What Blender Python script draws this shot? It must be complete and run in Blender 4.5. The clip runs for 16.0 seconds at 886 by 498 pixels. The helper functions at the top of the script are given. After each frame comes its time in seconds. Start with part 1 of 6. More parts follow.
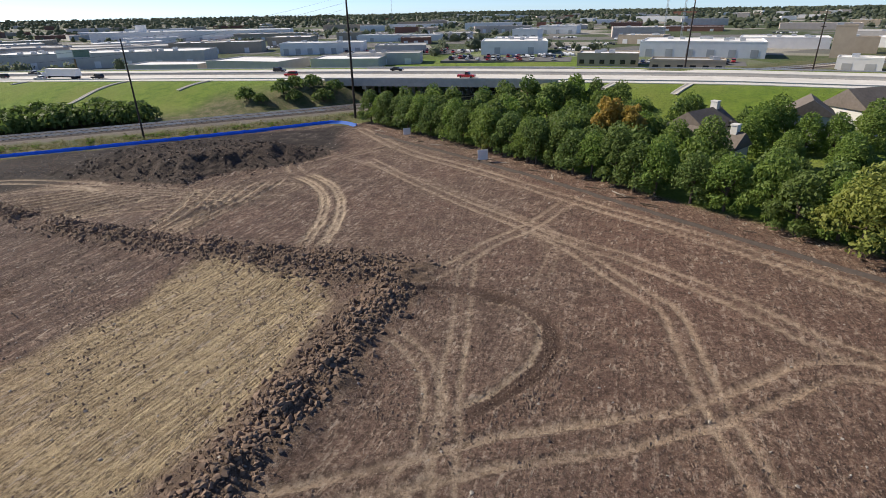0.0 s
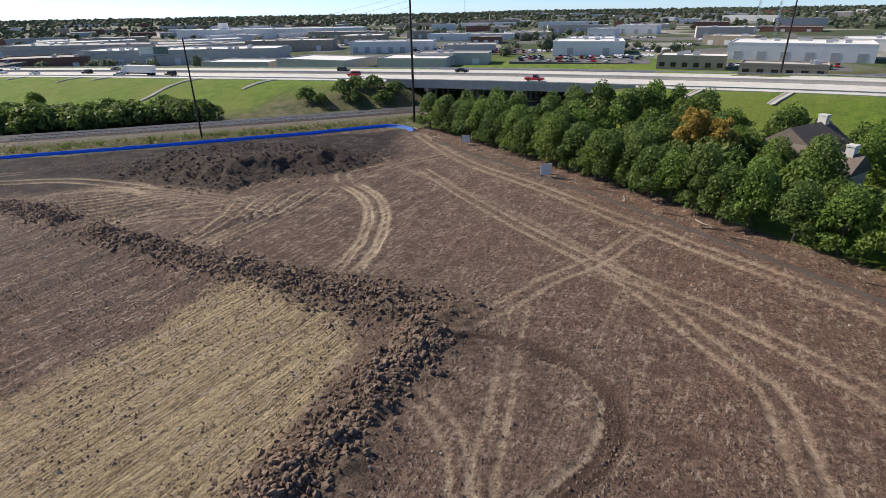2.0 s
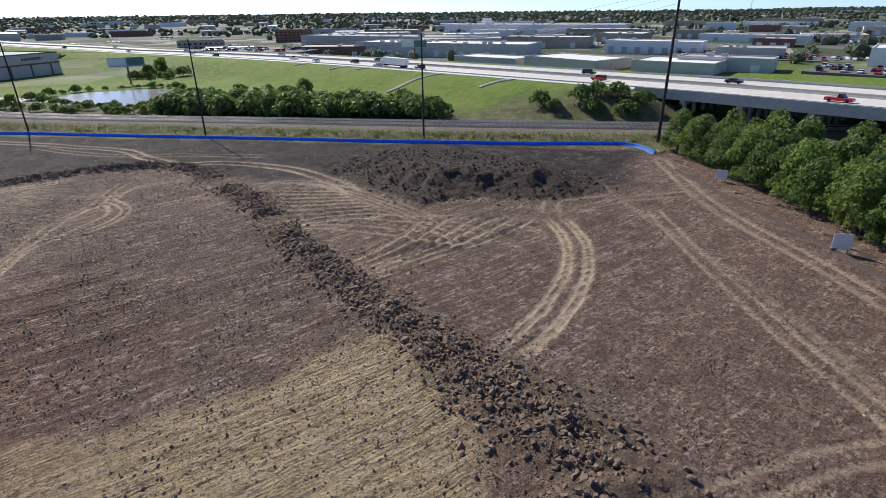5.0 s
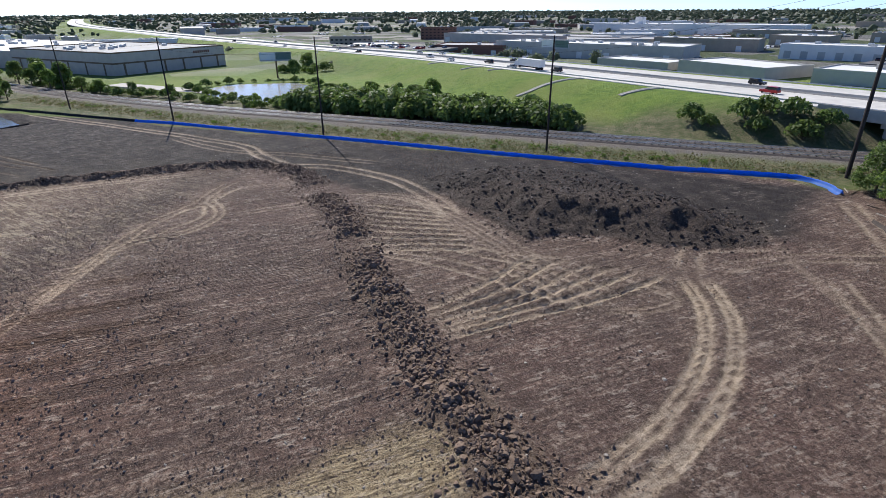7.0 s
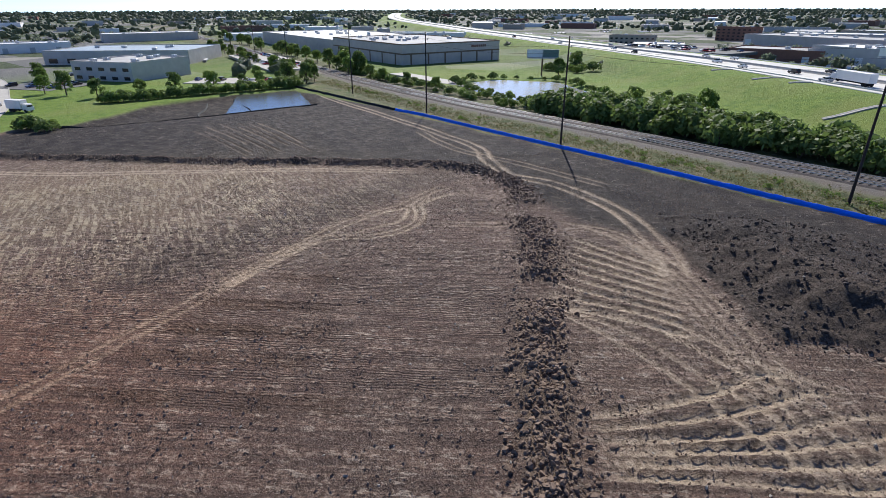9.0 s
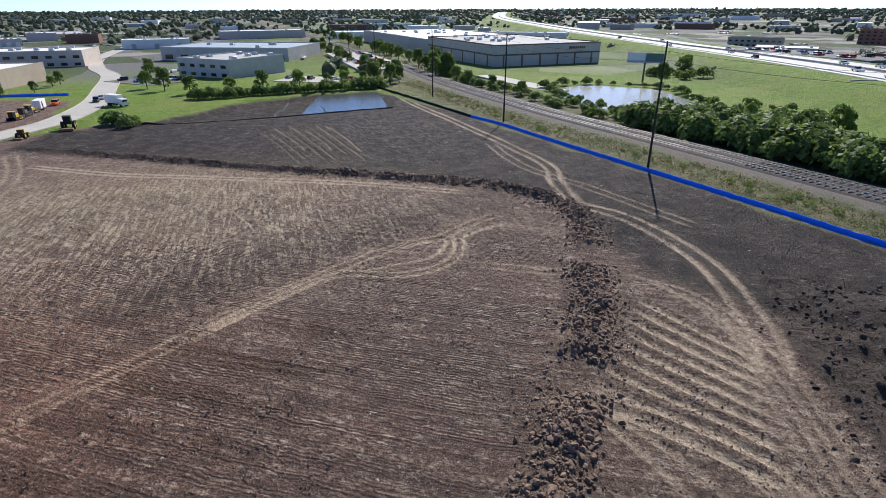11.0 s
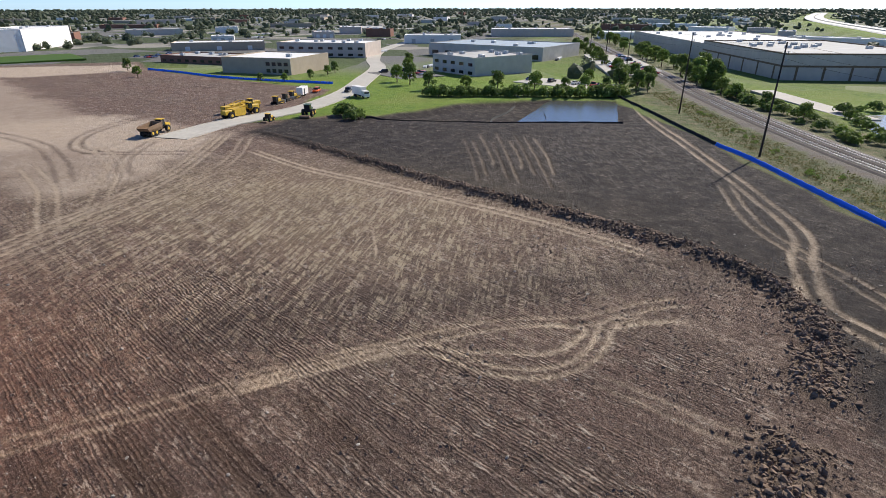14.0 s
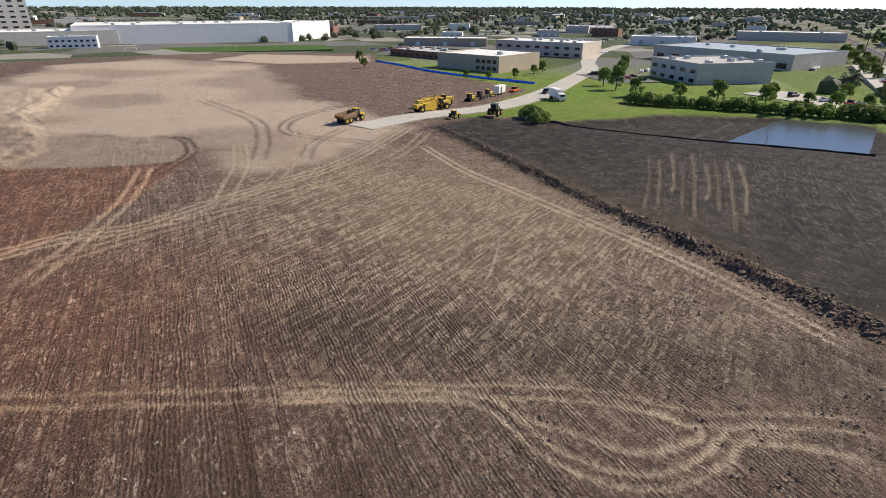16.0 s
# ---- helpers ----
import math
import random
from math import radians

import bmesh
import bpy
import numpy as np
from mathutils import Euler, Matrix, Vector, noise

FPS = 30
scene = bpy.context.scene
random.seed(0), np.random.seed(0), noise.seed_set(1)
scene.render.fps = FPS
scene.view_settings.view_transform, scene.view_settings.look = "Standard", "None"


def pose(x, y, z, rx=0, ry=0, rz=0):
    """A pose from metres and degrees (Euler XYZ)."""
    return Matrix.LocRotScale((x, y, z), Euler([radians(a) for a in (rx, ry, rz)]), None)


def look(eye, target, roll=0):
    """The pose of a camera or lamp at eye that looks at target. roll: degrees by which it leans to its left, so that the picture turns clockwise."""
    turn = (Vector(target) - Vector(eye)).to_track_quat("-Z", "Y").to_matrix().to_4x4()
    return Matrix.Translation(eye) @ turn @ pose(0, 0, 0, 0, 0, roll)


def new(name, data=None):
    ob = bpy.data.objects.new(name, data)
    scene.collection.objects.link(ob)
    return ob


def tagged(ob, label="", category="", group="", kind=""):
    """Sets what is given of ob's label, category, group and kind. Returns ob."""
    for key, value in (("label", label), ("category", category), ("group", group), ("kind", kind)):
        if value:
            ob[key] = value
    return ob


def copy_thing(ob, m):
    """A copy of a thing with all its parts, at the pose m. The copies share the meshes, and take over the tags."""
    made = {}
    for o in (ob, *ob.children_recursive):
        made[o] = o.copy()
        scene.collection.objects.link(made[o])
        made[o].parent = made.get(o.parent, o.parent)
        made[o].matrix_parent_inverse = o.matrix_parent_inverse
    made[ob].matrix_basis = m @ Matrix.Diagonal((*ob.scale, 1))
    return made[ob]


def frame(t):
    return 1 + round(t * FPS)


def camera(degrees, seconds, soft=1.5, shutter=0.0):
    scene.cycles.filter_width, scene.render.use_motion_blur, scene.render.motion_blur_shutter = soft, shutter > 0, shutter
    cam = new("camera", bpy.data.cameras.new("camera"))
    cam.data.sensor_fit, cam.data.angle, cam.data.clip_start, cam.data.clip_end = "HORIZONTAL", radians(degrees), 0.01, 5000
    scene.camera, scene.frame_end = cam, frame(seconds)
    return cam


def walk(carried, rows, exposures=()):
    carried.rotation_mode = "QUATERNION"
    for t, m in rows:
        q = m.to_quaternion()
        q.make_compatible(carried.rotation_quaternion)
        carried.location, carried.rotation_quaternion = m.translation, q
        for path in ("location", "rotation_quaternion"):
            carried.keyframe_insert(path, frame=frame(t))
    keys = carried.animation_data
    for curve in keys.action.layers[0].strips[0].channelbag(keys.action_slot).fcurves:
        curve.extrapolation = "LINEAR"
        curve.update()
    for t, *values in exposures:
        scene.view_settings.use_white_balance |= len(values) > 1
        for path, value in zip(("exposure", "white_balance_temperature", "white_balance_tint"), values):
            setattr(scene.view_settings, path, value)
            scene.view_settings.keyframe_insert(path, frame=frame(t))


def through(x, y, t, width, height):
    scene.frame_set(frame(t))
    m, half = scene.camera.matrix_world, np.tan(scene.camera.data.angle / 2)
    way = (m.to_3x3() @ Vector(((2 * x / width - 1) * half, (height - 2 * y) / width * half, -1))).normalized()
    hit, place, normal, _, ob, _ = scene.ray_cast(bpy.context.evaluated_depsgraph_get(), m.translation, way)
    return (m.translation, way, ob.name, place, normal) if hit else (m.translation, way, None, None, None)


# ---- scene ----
cam = camera(78.9, 16.0, soft=0.8)
METRES, EYE, TILT, LEAN, TURN = 104.26, 27.0, 0.0, -0.9, 0.0
ROWS = [
    (0.0, 0.0, 0.0, 0.0, -0.79, -23.99, 1.78),
    (0.5, 0.0045, 0.0204, -0.0001, 0.49, -23.98, 1.78),
    (1.0, 0.0082, 0.0424, -0.0003, 1.93, -23.96, 1.78),
    (1.5, 0.011, 0.0654, -0.0002, 3.77, -23.95, 1.77),
    (2.0, 0.0127, 0.0897, -0.0001, 6.37, -23.9, 1.75),
    (2.5, 0.0136, 0.1151, -0.0, 9.36, -23.86, 1.73),
    (3.0, 0.0128, 0.1413, 0.0002, 14.78, -23.77, 1.61),
    (3.5, 0.011, 0.1687, 0.0007, 20.14, -23.7, 1.5),
    (4.0, 0.0082, 0.198, 0.0009, 24.91, -23.65, 1.44),
    (6.5, -0.04, 0.3501, 0.0015, 41.58, -23.5, 1.14),
    (7.0, -0.055, 0.3811, 0.0016, 46.29, -23.47, 1.05),
    (7.5, -0.0712, 0.4106, 0.0019, 51.46, -23.45, 0.96),
    (8.0, -0.0903, 0.4402, 0.002, 57.69, -23.39, 0.8),
    (8.5, -0.1111, 0.4687, 0.0026, 65.12, -23.39, 0.65),
    (9.0, -0.1333, 0.4963, 0.0033, 74.04, -23.42, 0.46),
    (11.5, -0.2736, 0.6065, 0.0055, 86.44, -23.43, 0.28),
    (12.0, -0.3045, 0.6247, 0.0058, 90.31, -23.43, 0.23),
    (12.5, -0.3361, 0.6419, 0.0064, 95.55, -23.45, 0.14),
    (13.0, -0.3682, 0.6573, 0.0068, 101.0, -23.47, -0.0),
    (13.5, -0.3994, 0.6714, 0.0074, 106.12, -23.5, -0.12),
    (14.0, -0.4293, 0.6843, 0.0081, 111.6, -23.55, -0.25),
    (14.5, -0.4581, 0.6959, 0.0084, 116.95, -23.62, -0.36),
    (15.0, -0.4853, 0.7064, 0.0085, 122.35, -23.66, -0.45),
    (15.5, -0.5111, 0.7155, 0.0087, 128.29, -23.76, -0.6),
    (16.0, -0.5364, 0.7234, 0.009, 134.36, -23.88, -0.77),
]
walk(cam, [(t, pose(0, 0, EYE, TILT, LEAN, TURN) @ pose(METRES * x, METRES * y, METRES * z, 90 + pitch, roll, yaw)) for t, x, y, z, yaw, pitch, roll in ROWS],
     exposures=[(0.0, 0.05, 6600, 9), (4.0, 0.0, 6250, 9), (7.0, 0.06, 5850, 9), (12.5, 0.1, 5950, 9), (16.0, 0.05, 6650, 8)])

# ---- light ----
SUN_AZ, SUN_EL = 68.0, 36.5   # yaw of the sun from +y towards -x, height
world = bpy.data.worlds.new("sky")
scene.world = world
world.use_nodes = True
wn = world.node_tree.nodes
wn.clear()
sky = wn.new("ShaderNodeTexSky")
sky.sky_type, sky.sun_disc = "NISHITA", False
sky.sun_elevation, sky.sun_rotation = radians(SUN_EL), radians(-SUN_AZ)
sky.air_density, sky.dust_density, sky.ozone_density, sky.altitude = 0.5, 0.2, 4.0, 200
wbg, wout = wn.new("ShaderNodeBackground"), wn.new("ShaderNodeOutputWorld")
wbg.inputs["Strength"].default_value = 0.145
tint = wn.new("ShaderNodeMix")
tint.data_type, tint.blend_type = "RGBA", "MULTIPLY"
tint.inputs[0].default_value, tint.inputs[7].default_value = 1.0, (0.94, 0.985, 1.06, 1)
world.node_tree.links.new(sky.outputs[0], tint.inputs[6])
world.node_tree.links.new(tint.outputs[2], wbg.inputs[0])
world.node_tree.links.new(wbg.outputs[0], wout.inputs[0])
sun = new("sun", bpy.data.lights.new("sun", "SUN"))
sun.data.energy, sun.data.angle, sun.data.color = 6.0, radians(0.6), (1.0, 0.90, 0.76)
_a, _e = radians(SUN_AZ), radians(SUN_EL)
SUN_DIR = Vector((-math.sin(_a) * math.cos(_e), math.cos(_a) * math.cos(_e), math.sin(_e)))
sun.matrix_world = look(SUN_DIR * 300, (0, 0, 0))

# ---- helpers of the place ----
rng = np.random.default_rng(7)


def smooth(a, b, x):
    t = np.clip((x - a) / (b - a), 0, 1)
    return t * t * (3 - 2 * t)


def spline(points, step=0.8):
    """A smooth line through the points, as a dense array."""
    p = np.array(points, float)
    if len(p) < 3:
        n = max(2, int(np.linalg.norm(p[1] - p[0]) / step))
        return p[0] + (p[1] - p[0]) * np.linspace(0, 1, n)[:, None]
    q = np.vstack([2 * p[0] - p[1], p, 2 * p[-1] - p[-2]])
    out = []
    for i in range(1, len(q) - 2):
        n = max(2, int(np.linalg.norm(q[i + 1] - q[i]) / step))
        t = np.linspace(0, 1, n, endpoint=False)[:, None]
        out.append(0.5 * (2 * q[i] + (q[i + 1] - q[i - 1]) * t + (2 * q[i - 1] - 5 * q[i] + 4 * q[i + 1] - q[i + 2]) * t ** 2
                          + (3 * q[i] - q[i - 1] - 3 * q[i + 1] + q[i + 2]) * t ** 3))
    out.append(p[-1:])
    return np.vstack(out)


def side(line, X, Y):
    """Signed distance to a dense line, and the way along it, for flat arrays."""
    X, Y = np.asarray(X, float), np.asarray(Y, float)
    best, sgn, al = np.full(X.shape, 1e9), np.zeros(X.shape), np.zeros(X.shape)
    s0 = 0.0
    for a, b in zip(line[:-1], line[1:]):
        d = b - a
        L = float(np.hypot(*d))
        if L < 1e-6:
            continue
        u = ((X - a[0]) * d[0] + (Y - a[1]) * d[1]) / L
        c = ((X - a[0]) * -d[1] + (Y - a[1]) * d[0]) / L
        uc = np.clip(u, 0, L)
        dist = np.hypot(u - uc, c)
        m = dist < best
        best[m], sgn[m], al[m] = dist[m], np.where(c[m] >= 0, 1, -1), (s0 + uc)[m]
        s0 += L
    return best * sgn, al


def inside(poly, X, Y):
    """Signed distance into a polygon (positive inside)."""
    p = np.array(poly, float)
    q = np.roll(p, -1, 0)
    best, odd = np.full(X.shape, 1e9), np.zeros(X.shape, bool)
    for a, b in zip(p, q):
        d = b - a
        t = np.clip(((X - a[0]) * d[0] + (Y - a[1]) * d[1]) / (d @ d), 0, 1)
        best = np.minimum(best, np.hypot(X - a[0] - t * d[0], Y - a[1] - t * d[1]))
        if a[1] != b[1]:
            cr = ((a[1] > Y) != (b[1] > Y)) & (X < (b[0] - a[0]) * (Y - a[1]) / (b[1] - a[1]) + a[0])
            odd ^= cr
    return np.where(odd, best, -best)


_tab = rng.random((256, 256))


def vnoise(X, Y, size, o=0):
    """Value noise, 0 to 1."""
    x, y = X / size + 31.7 * o + 500, Y / size + 17.3 * o + 500
    i, j = np.floor(x).astype(int), np.floor(y).astype(int)
    u, v = x - i, y - j
    u, v = u * u * (3 - 2 * u), v * v * (3 - 2 * v)
    t = lambda a, b: _tab[a % 256, b % 256]
    return (t(i, j) * (1 - u) + t(i + 1, j) * u) * (1 - v) + (t(i, j + 1) * (1 - u) + t(i + 1, j + 1) * u) * v


# ---- plan ----
RAIL = spline([(-1500, -240), (-863, -66), (-406, 55), (-268, 85), (-181, 109), (-140, 124), (-91, 141), (-54, 155), (-26, 166), (60, 200), (300, 300), (700, 470)], 14)
HWY = spline([(-2600, 560), (-1500, 330), (-800, 268), (-444, 256), (-296, 241), (-200, 225), (-128, 209), (-64, 193), (-10, 178), (50, 156), (103, 133), (300, 40), (800, -230)], 14)
HWY_W, HWY_H = 38.0, 6.6
CROSS = np.array((-2.0, 175.0))
POND = [(-246, 127), (-213, 127), (-187, 135), (-163, 142), (-171, 157), (-209, 167), (-240, 168), (-255, 146)]
BASIN = [(-186, -4), (-190, 10), (-194, 25), (-200, 40), (-208, 61), (-247, 55), (-241, 32), (-229, 12), (-205, 2)]
SITE = [(-24, 143), (-30, 146), (-64, 130), (-122, 108.5), (-184, 84), (-258, 53), (-249, 56), (-243, 32), (-231, 11), (-206, 0), (-187, -6), (-187, -18), (-160, -37), (-178, -34), (-236, -52), (-250, -122),
        (-268, -186), (-304, -236), (-236, -296), (-150, -306), (-40, -280), (60, -120), (84, 18), (70, 28), (31, 83), (15, 106), (-3, 128), (-18, 146)]
BERM = spline([(-155.5, -22), (-146.3, 0.3), (-137.6, 22), (-130.2, 39), (-126.3, 50.5), (-123, 60), (-116.5, 76.3), (-110, 84.5), (-100.6, 88.4), (-92, 87.5), (-82, 84), (-74.4, 82),
               (-67.5, 79.4), (-60, 75.8), (-54.4, 73), (-44.2, 68.4), (-31.2, 63.5), (-21.8, 60.4), (-14.5, 57.2), (-9, 55.2), (-4, 53.5)], 1.5)
BERM_B = spline([(-5.2, 48.6), (-7.4, 45.6), (-8.9, 41.5), (-9.6, 37.2), (-11.8, 32.5), (-13.2, 28.5), (-15, 24), (-18, 16), (-23, 4)], 1.5)
PILE_FOOT = [(-76, 103), (-66, 97), (-58, 95.2), (-51, 93), (-45, 91.5), (-42, 97), (-37.5, 99.6), (-33, 101.4), (-25.7, 106.5), (-21.5, 112), (-27, 119), (-38, 122), (-50, 122.5), (-60, 119.5), (-69, 113)]
TAN = [(-33, 49), (-31.8, 54), (-30, 57), (-27, 58.9), (-23.4, 58.9), (-18.6, 56.4), (-14.3, 53), (-11.2, 47.7), (-11.6, 42.3), (-13.6, 35.5), (-15.4, 30), (-18, 24.6), (-24, 10), (-46, 6), (-42, 32)]
PAD = [(-150, -33), (-129, -17), (-116, -13.5), (-105, -12), (-98, -17), (-95, -25), (-100, -40), (-102, -55), (-93, -66), (-84, -73), (-64, -100), (-90, -200), (-120, -262), (-175, -280), (-205, -215), (-190, -165), (-172, -128), (-158, -84), (-160, -58)]
FLAT = [(-101, -41), (-93, -34.6), (-84, -39), (-77, -44), (-60, -56), (-60, -96), (-85, -74), (-93, -67), (-101.5, -57)]
UMBER = [(-99, -38), (-92.6, -34), (-84, -38.6), (-76.7, -43.6), (-56, -58), (-30, -40), (-34, -10), (-52, 0), (-67, -5.6), (-80, -16)]
SLAB = [(-197, -254), (-215, -208), (-262, -185), (-286, -219), (-235, -275)]
DARK = [(-155, -25), (-137, 22), (-125, 53), (-116, 76), (-102, 88), (-78, 90), (-66, 99), (-20, 115), (-24, 143), (-64, 131), (-184, 85), (-256, 56), (-243, 32), (-231, 11), (-206, 0), (-186, -6), (-176, -28)]
# tyre and grader lanes: points, offsets across, half width, paleness, depth
LANES = []


def lane(points, offsets, half, tone, depth):
    LANES.append((points, offsets, half, tone, depth))


# the double arc beside the clod berm
lane([(-25.4, 96.6), (-21.4, 92.2), (-18.2, 86.4), (-16.4, 79.5), (-15.8, 73.9), (-15.8, 67.8), (-16.4, 62)], (-1.75, -0.85, 0.75, 1.6), 0.36, 1.0, 0.15)
# haul lane under the trees and the diagonal across the corner
lane([(-19.5, 138), (-6.5, 112.6), (8.3, 94.1), (19.4, 78.8), (28.4, 67.4), (35.3, 58.4), (39.7, 51.8), (45, 44), (60, 22)], (-1.2, 0.9), 0.55, 0.56, 0.08)
lane([(-14.3, 107.3), (-7.8, 96.1), (2.1, 80.4), (11.6, 67), (15.9, 59.6), (19, 51.8), (21.2, 46.1), (21.8, 43.6), (20.4, 34.8), (19.7, 29.6), (19.4, 25.9), (19.2, 20), (19, 10)], (-0.9, 0.9), 0.38, 0.56, 0.09)
lane([(12.1, 67), (18.6, 59.3), (21.7, 56.6), (27.9, 47.2), (30.6, 42), (32.6, 38.1), (35.8, 35), (42, 28)], (-1.1, 0.9), 0.42, 0.53, 0.08)
lane([(-26, 118), (-14, 103), (-2, 90), (6, 79), (14, 66.5), (18, 60)], (0.0,), 0.8, 0.23, 0.05)
lane([(20, 77.2), (15.5, 71.5), (12.1, 67), (6.6, 62.1), (1.4, 56), (-5.2, 49.1)], (-0.9, 0.9), 0.4, 0.48, 0.07)
lane([(12.5, 63.4), (13.6, 59.8), (12.3, 55.1), (10.6, 51.1)], (-0.6, 0.6), 0.25, 0.30, 0.06)
lane([(3.4, 58), (3, 54.4), (1.7, 43.1), (0.8, 36.7), (0.2, 29.2), (-0.2, 24.1), (-1, 10)], (-0.82, 0.82), 0.30, 0.53, 0.08)
lane([(-6, 42.4), (-3.7, 40.9), (-1.5, 37.4), (-0.7, 33.7), (-0.8, 30.8), (-1.3, 27.7), (-2.5, 25.1), (-6, 20)], (-0.75, 0.75), 0.34, 0.49, 0.08)
lane([(-16, 23.4), (-10.1, 24.8), (-5.3, 25.9), (0, 27.5), (3.4, 28.6), (8, 29.2), (12.2, 29.8), (16.5, 30.4), (20.5, 31.9), (24.6, 33.7), (28.6, 35.4), (32, 35.7), (36, 34.6), (46, 30)], (0,), 0.48, 0.48, 0.13)
lane([(-12, 22.4), (-5.1, 24.1), (-0.1, 25), (3.1, 25.9), (7.4, 26.4), (11.3, 26.9), (15.5, 28), (19.1, 28.9), (23.5, 30.7), (27.8, 32.5), (31.3, 33.5), (34, 32.8), (44, 27.6)], (0,), 0.48, 0.48, 0.13)
lane([(36, 35), (36.8, 32), (35, 29), (36, 24)], (-0.6, 0.6), 0.28, 0.33, 0.06)
# churned ring with one pale lane inside it
lane([(-4.6, 48.7), (-1.2, 49.9), (2.4, 50.4), (5.2, 48.9), (8.1, 46.1), (9.9, 42.6), (9.9, 39.2), (8.3, 35.9), (5.7, 33.4), (3.2, 31.6), (1.1, 30.1)], (-0.75, 0.15), 0.42, -0.6, 0.2)
lane([(4.1, 47.7), (7, 46.4), (8.8, 43.4), (8.9, 40.2), (7.5, 36.8), (5.5, 34.7), (2.9, 32.5), (0, 30.8)], (-0.1,), 0.36, 0.8, 0.12)
# loops on the ribbed field
lane([(-44, 18), (-52, 25), (-62, 34), (-68, 39.5), (-73.6, 44)], (-0.85, 0.7), 0.27, 0.5, 0.08)
lane([(-70, 41), (-73.6, 44), (-80.7, 51), (-88.6, 59.8), (-92.6, 67.5), (-98.4, 73.7), (-101, 78)], (-0.85, 0.7), 0.27, 0.66, 0.1)
lane([(-70, 42), (-76.1, 47.4), (-81.6, 53.3), (-82.2, 56.7), (-81.4, 60.4), (-82, 64.5), (-84.7, 67.9), (-89.1, 69.6), (-92.6, 69.9), (-96.5, 73)], (-0.6, 0.6), 0.28, 0.85, 0.1)
lane([(-82.2, 56.7), (-84, 60.6), (-85.4, 65.2), (-89.1, 67.6), (-91.1, 67.7), (-89.5, 62.2), (-88.6, 59.8)], (0,), 0.4, 0.85, 0.1)
lane([(-96.8, 78), (-94, 72.9), (-91.7, 69.8), (-92.6, 67.5)], (0,), 0.42, 0.8, 0.08)
lane([(-83.4, 69.2), (-82.0, 74.1), (-80.5, 78.5), (-79.6, 82.1)], (-0.7, 0.7), 0.3, 0.5, 0.06)
# deep cleat furrows, in pairs along the grading
for x, y, n in ((-56, 30, 22), (-60.5, 34, 20), (-64.5, 36, 20), (-69, 38, 18), (-66.8, 44, 12), (-72.5, 47, 12), (-52.5, 40, 16)):
    lane([(x, y), (x + 0.35 * n * 0.5, y + 0.93 * n * 0.5), (x + 0.36 * n, y + 0.93 * n)], (-0.75, -0.3, 0.3, 0.75), 0.14, -0.5, 0.12)
# along the railway fence and the dark quarter
lane([(-112, 90), (-104, 90.1), (-96.5, 95.6), (-81.3, 98.3), (-66.1, 95.5), (-58, 92)], (-1.2, 1.2), 0.5, 0.7, 0.08)
lane([(-260, 60), (-214, 69), (-176, 80), (-131.5, 91.5), (-117, 90.5), (-104, 90.1)], (-1.1, 1.1), 0.55, 0.6, 0.1)
lane([(-150, 84), (-128, 87), (-112, 95), (-92, 104)], (-1.0, 1.0), 0.4, 0.45, 0.08)
lane([(-139, -12), (-131, 8), (-127.2, 24), (-123, 42), (-118.5, 58), (-112, 74)], (-1.1, 0.5), 0.42, 1.0, 0.08)
lane([(-108.8, 34.6), (-101.8, 39.1), (-97, 41.8)], (0,), 0.2, 1.0, 0.05)
# drying columns between furrows in the dark quarter
for k in range(9):
    u, v = 5 * math.sin(2.7 * k), 6 * math.sin(1.9 * k + 1)
    lane([(-170 - 1.1 * k + u, 27 + 1.9 * k + 0.4 * u), (-153 - 0.6 * k, 35 + 1.9 * k + 0.3 * math.sin(4.1 * k)), (-139 - 0.2 * k + v, 41 + 1.85 * k + 0.4 * v)], (0,), 0.36, 0.17 + 0.08 * (k % 3), 0.14)
# lanes fanning out over the pale pad
lane([(-50, -2), (-66.7, -5.6), (-75.9, -3), (-88.1, -6), (-101.2, -8.4), (-119.7, -13.4), (-151.7, -30.3)], (-1.6, 0, 1.6), 0.45, 0.75, 0.08)
lane([(-62, 2), (-80, 0), (-100, -2), (-128, -9), (-150, -22)], (-1.1, 1.1), 0.4, 0.55, 0.08)
lane([(-60, 8), (-69.9, -4.4), (-78.9, -17), (-88, -34.8)], (-1.0, 1.0), 0.5, 0.6, 0.08)
lane([(-88, -4), (-93.7, -12.4), (-101.8, -24.5), (-110.6, -43)], (-1.3, 1.3), 0.45, 0.6, 0.08)
lane([(-96, -6), (-106, -16), (-118, -28), (-128, -46)], (-1.2, 1.2), 0.4, 0.5, 0.08)
lane([(-100.6, -58.8), (-102.3, -52.7), (-97.9, -39), (-90.6, -31.7), (-82, -22)], (-0.9, 0.9), 0.45, -0.5, 0.1)
lane([(-105, -24), (-116, -42), (-126, -66), (-130, -108)], (-1.4, 1.4), 0.4, -0.3, 0.06)
lane([(-132, -22), (-124, -44), (-136, -60), (-160, -70)], (-1.2, 1.2), 0.4, -0.38, 0.08)
lane([(-112, -18), (-122, -30), (-138, -40)], (-1.0, 1.0), 0.35, -0.3, 0.06)
# behind the corner
lane([(-22, 112), (-28, 104), (-26, 97)], (-1.2, 1.2), 0.45, 0.6, 0.1)
lane([(-2, 122), (-12, 116), (-20, 108), (-24, 100)], (-1.0, 1.0), 0.4, 0.4, 0.08)
